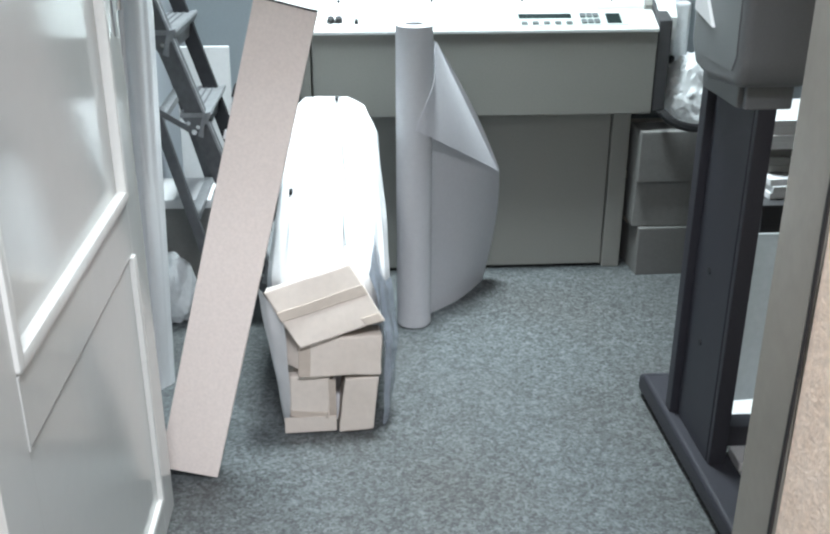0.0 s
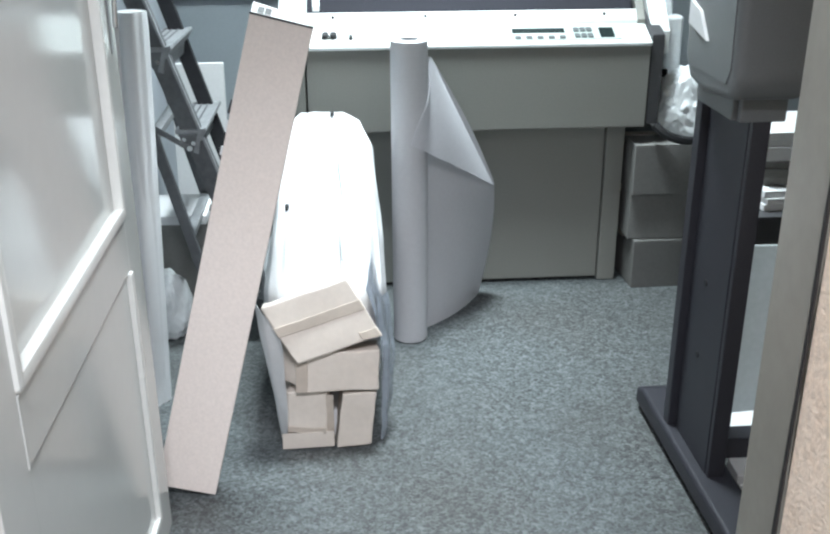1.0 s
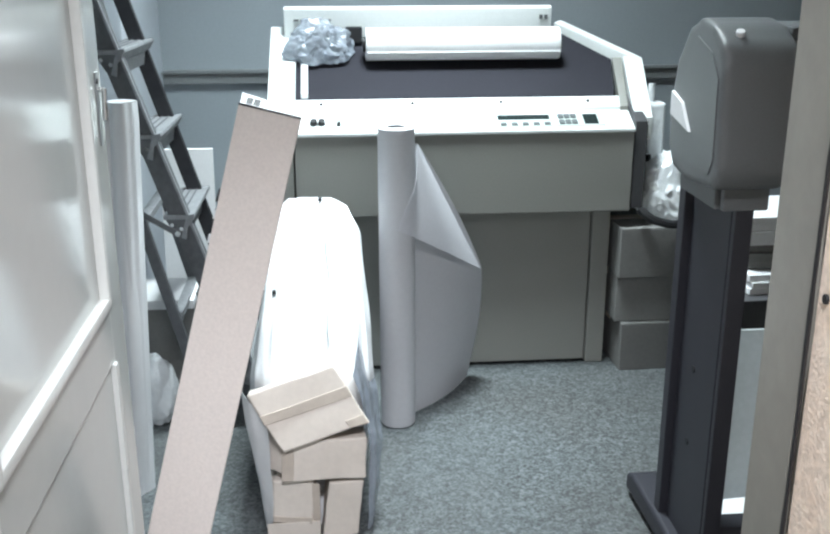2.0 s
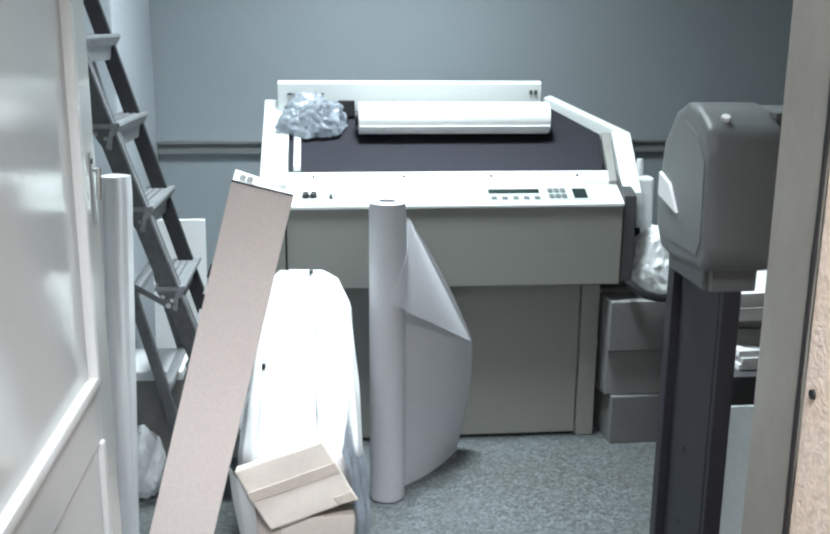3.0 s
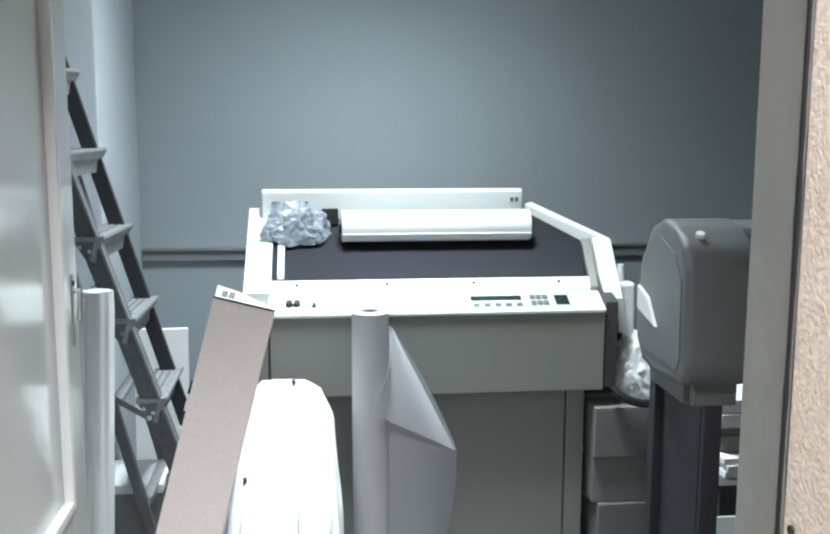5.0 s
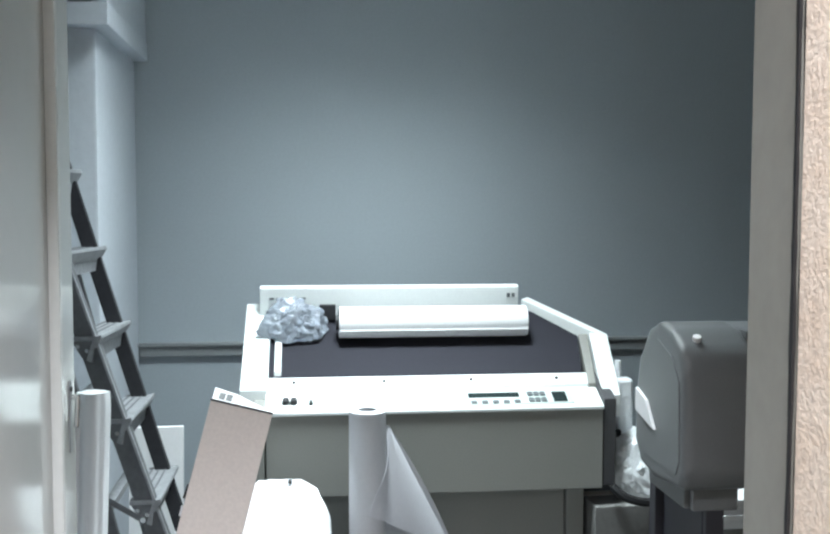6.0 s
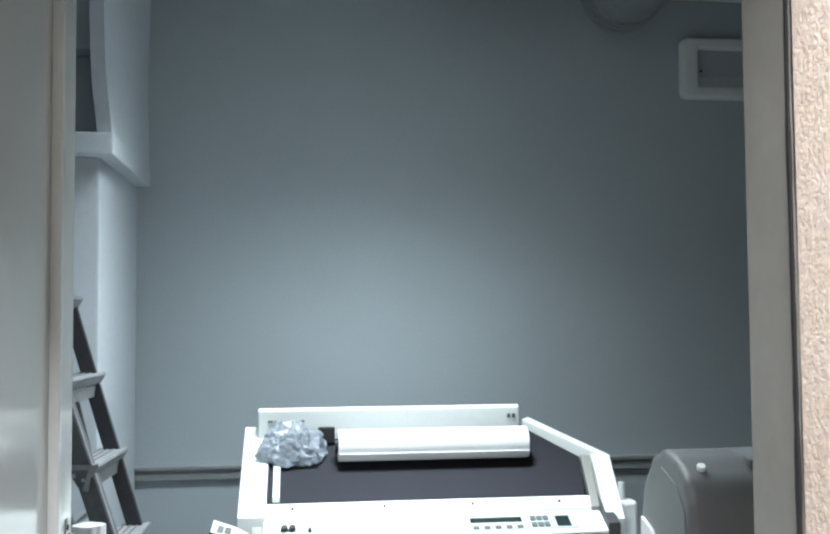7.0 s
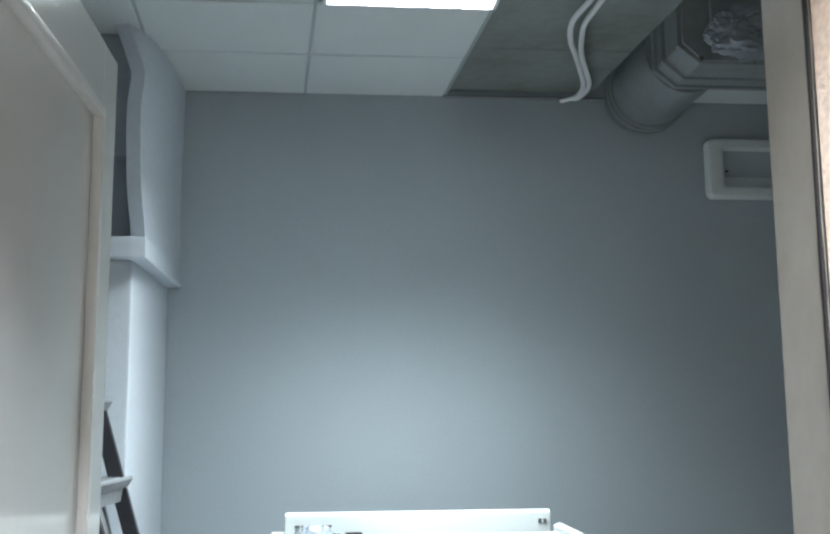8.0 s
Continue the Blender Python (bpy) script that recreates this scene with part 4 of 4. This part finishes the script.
# ---- the plotter on its stand ----
def plotter():
    ob = thing("plotter", (1.3, 1.95, 0), "dark grey wide-format plotter on a steel stand", "plotter")
    prof = [(1.80, 0.952), (1.778, 0.99), (1.786, 1.185), (1.808, 1.228), (1.86, 1.26), (1.93, 1.272), (1.99, 1.248), (2.045, 1.18), (2.068, 1.09), (2.066, 0.995), (2.03, 0.952), (1.95, 0.938)]
    cap = part("end_cap", prism(prof, "x", 0.735, 0.885, 0.02, 4), M_PLOT, ob, "warm grey moulded end cap")
    inset = [(1.82, 0.98), (1.803, 1.01), (1.81, 1.165), (1.85, 1.21), (1.93, 1.235), (1.98, 1.215), (2.02, 1.16), (2.045, 1.08), (2.043, 1.01), (2.01, 0.98)]
    part("side_cover", prism(inset, "x", 0.7325, 0.736, 0.001), M_PLOT, cap)
    part("lever", prism([(2.036, 1.115), (1.975, 1.098), (1.925, 1.045), (2.036, 1.066)], "x", 0.7255, 0.7335, 0.0015), M_PAPER, cap, "white paper lever tag")
    part("button", rod((0.778, 1.836, 1.238), (0.776, 1.829, 1.252), 0.0085, 16, bevel=0.002), M_PAPER, cap, "small white button")
    part("bracket", box(0.775, 0.87, 1.832, 1.85, 0.9, 0.968, 0.006), M_PLOT, ob)
    part("neck", prism([(1.852, 0.9), (1.852, 0.95), (2.04, 0.955), (2.055, 0.93), (2.05, 0.9)], "x", 0.765, 0.865, 0.006), M_PLOT, ob)
    part("body", box(0.887, 2.25, 1.84, 2.07, 0.985, 1.225, 0.03, segments=3), M_DARK, ob)
    part("cover", box(0.9, 2.24, 1.88, 2.05, 1.226, 1.255, 0.012), M_PLOT, ob)
    part("end_cap", prism(prof, "x", 2.252, 2.4, 0.014, 3), M_PLOT, ob, "warm grey moulded end cap")
    part("cross_beam", box(0.845, 2.3, 1.94, 2.0, 0.05, 0.105, 0.006), M_PLOTLEG, ob)
    for x in (0.785, 2.28):
        leg = part("leg", box(x + 0.018, x + 0.058, 1.852, 2.06, 0.07, 0.905, 0.004), M_PLOTLEG, ob)
        part("flange", box(x, x + 0.055, 2.064, 2.1, 0.07, 0.905, 0.004), M_PLOTLEG, leg)
        part("front_cover", box(x + 0.02, x + 0.058, 1.836, 1.8515, 0.07, 0.902, 0.003), M_PLOTLEG, leg)
        for z in (0.32, 0.5):
            part("bolt", rod((x + 0.0155, 1.97, z), (x + 0.0195, 1.97, z), 0.008, 12), M_BLACK, leg)
        foot = part("foot", prism([(1.44, 0.018), (1.44, 0.04), (1.5, 0.068), (2.25, 0.078), (2.29, 0.06), (2.29, 0.018)], "x", x - 0.012, x + 0.085, 0.012, 3), M_PLOTLEG, ob)
        for y in (1.5, 2.24):
            part("glide", rod((x + 0.036, y, 0), (x + 0.036, y, 0.022), 0.02, 14), M_BLACK, foot)


plotter()


# ---- things beyond the plotter ----
def paper_shelf():
    ob = thing("low_cabinet", (1.5, 2.75, 0), "low dark cabinet beyond the plotter", "cabinet")
    part("body", box(1.17, 1.75, 2.55, 2.95, 0.02, 0.43, 0.005), M_DARK, ob)
    part("top", box(1.155, 1.765, 2.535, 2.96, 0.43, 0.448, 0.003), M_DARK, ob)
    part("plinth", box(1.2, 1.72, 2.58, 2.92, 0, 0.02), M_BLACK, ob)


paper_shelf()


def paper_stack(x, y, z, w, d, h, turn, mat, label):
    m = Matrix.Translation((x, y, z)) @ pose(0, 0, 0, 0, 0, turn)
    ob = thing("paper_stack", (x, y, z), label, "paper stack")
    n = max(2, int(h / 0.02))
    for k in range(n):
        s = 0.004 * math.sin(k * 2.3 + x * 9)
        part("sheaf", box(-w / 2 + s, w / 2 + s, -d / 2 - s, d / 2 - s, h * k / n, h * (k + 1) / n - 0.0007, 0.0015, m, segments=1), mat, ob)


paper_stack(1.35, 2.72, 0.449, 0.32, 0.26, 0.06, 4, M_PAPER, "stack of white paper on a low cabinet")
paper_stack(1.36, 2.74, 0.51, 0.3, 0.24, 0.075, -7, M_BOXGREY, "stack of grey folders on white paper")
paper_stack(1.34, 2.75, 0.586, 0.31, 0.25, 0.085, 3, M_PAPER, "stack of white paper on grey folders")
leaning_board("glossy_panel", 0.95, 1.2, 2.2, 2.36, 0.43, 0.012, M_GLASSY, "pale grey glossy panel standing beyond the plotter", "panel")
paper_stack(1.03, 2.115, 0.0, 0.2, 0.09, 0.045, 5, M_PAPER, "white folded paper lying on the floor")
paper_stack(0.985, 1.9, 0.0, 0.17, 0.075, 0.05, -3, M_PAPER, "white folded paper lying on the floor")


# ---- duct, vent and cables under the ceiling ----
def duct():
    ob = thing("air_duct", (1.37, 3.7, 2.95), "grey ventilation duct with a flanged box under the ceiling", "duct")
    z, x = 2.94, 1.38
    part("pipe", rod((x, 4.045, z), (x, 3.5, z), 0.165, 48), M_DUCT, ob)
    for y in (4.04, 3.99, 3.945):
        part("seam", rod((x, y, z), (x, y - 0.016, z), 0.178, 48, bevel=0.004), M_DUCT, ob)
    # a folded sheet-metal box with cut corners, flanged towards the room
    outline = [(1.255, 3.28), (1.255, 2.865), (1.33, 2.8), (1.7, 2.8), (1.79, 2.865), (1.79, 3.28)]
    case = part("box_section", prism(outline, "y", 3.22, 3.5, 0.006), M_DUCT, ob, "folded sheet-metal duct box")
    for y in (3.49, 3.4, 3.235):
        part("flange", prism([(px + (px - 1.5225) * 0.06, pz - (0.01 if pz < 3 else 0)) for px, pz in outline], "y", y - 0.01, y + 0.012, 0.003), M_DUCT, case)
    part("cover_plate", box(1.36, 1.68, 3.205, 3.2195, 2.83, 3.1, 0.004), M_DUCT, case)
    for px in (1.32, 1.52, 1.72):
        part("bolt", rod((px, 3.226, 2.805), (px, 3.212, 2.805), 0.009, 10), M_CHROME, case)
    part("branch", rod((1.78, 3.36, z), (2.6, 3.36, z), 0.13, 40), M_DUCT, ob)


duct()
crumpled_bag("plastic_wrap", (1.5, 3.16, 2.8), (0.16, 0.06, 0.1), M_PLASTIC, "clear plastic wrapped round the ceiling duct", "plastic wrap", 6.3, 0.25)
single("ceiling_panel", box(1.58, 2.2, 3.78, 4.04, TOP - 0.005, TOP + 0.01, 0.003), M_TILE, (1.9, 3.9, TOP), "white ceiling tile offcut beside the duct", "ceiling tile")


def cables():
    wire("cable", [(0.87, 2.9, 2.91), (0.85, 3.0, 2.9), (0.836, 3.14, 2.895), (0.87, 3.3, 2.89), (0.93, 3.45, 2.885), (1.03, 3.73, 2.88), (1.04, 3.88, 2.88), (1.0, 3.98, 2.89)], 0.01, M_PAPER, None, (0.95, 3.5, 2.9), "white cable hanging under the ceiling", "cable")
    wire("cable", [(0.9, 2.9, 2.912), (0.89, 3.02, 2.902), (0.885, 3.15, 2.9), (0.9, 3.25, 2.9), (0.95, 3.45, 2.895), (1.06, 3.75, 2.885), (1.055, 3.9, 2.88), (1.04, 3.97, 2.9)], 0.01, M_PAPER, None, (0.98, 3.5, 2.9), "white cable hanging under the ceiling", "cable")


cables()


def vent():
    ob = thing("wall_vent", (1.85, NORTH, 2.6), "white framed air vent high on the wall", "vent")
    x0, x1, z0, z1, y = 1.65, 2.08, 2.48, 2.745, NORTH
    d = 0.05

    def loop(left, right, low, high, r, depth):
        """A rounded rectangle, eight points to a corner."""
        pts = []
        for cx, cz, start in ((right - r, high - r, 0), (left + r, high - r, 90), (left + r, low + r, 180), (right - r, low + r, 270)):
            for k in range(8):
                a = radians(start + k * 90 / 7)
                pts.append(Vector((cx + r * math.cos(a), y - depth, cz + r * math.sin(a))))
        return pts
    bm = bmesh.new()
    loops = [loop(x0, x1, z0, z1, 0.03, 0.001), loop(x0, x1, z0, z1, 0.03, d - 0.014), loop(x0 + 0.004, x1 - 0.004, z0 + 0.004, z1 - 0.004, 0.028, d - 0.005),
             loop(x0 + 0.013, x1 - 0.013, z0 + 0.013, z1 - 0.013, 0.022, d), loop(x0 + 0.062, x1 - 0.062, z0 + 0.042, z1 - 0.04, 0.012, d),
             loop(x0 + 0.07, x1 - 0.07, z0 + 0.05, z1 - 0.045, 0.008, d - 0.006), loop(x0 + 0.074, x1 - 0.074, z0 + 0.1, z1 - 0.048, 0.006, 0.008)]
    rings = [[bm.verts.new(p) for p in one] for one in loops]
    for A, B in zip(rings, rings[1:]):
        for k in range(len(A)):
            bm.faces.new((A[k], A[(k + 1) % len(A)], B[(k + 1) % len(A)], B[k]))
    part("frame", bm, M_TILE, ob)
    part("back_plate", box(x0 + 0.07, x1 - 0.07, y - 0.012, y - 0.002, z0 + 0.1, z1 - 0.03), M_WALL, ob, "grey back plate")
    part("screw", rod((x0 + 0.095, y - 0.011, z0 + 0.125), (x0 + 0.095, y - 0.017, z0 + 0.125), 0.006, 10), M_BLACK, ob)


vent()
single("screw", rod((OPEN_R - 0.015, 0.929, 1.046), (OPEN_R - 0.008, 0.929, 1.046), 0.0055, 14), M_BLACK, (OPEN_R, 0.929, 1.046), "dark screw head in the plaster reveal", "screw")
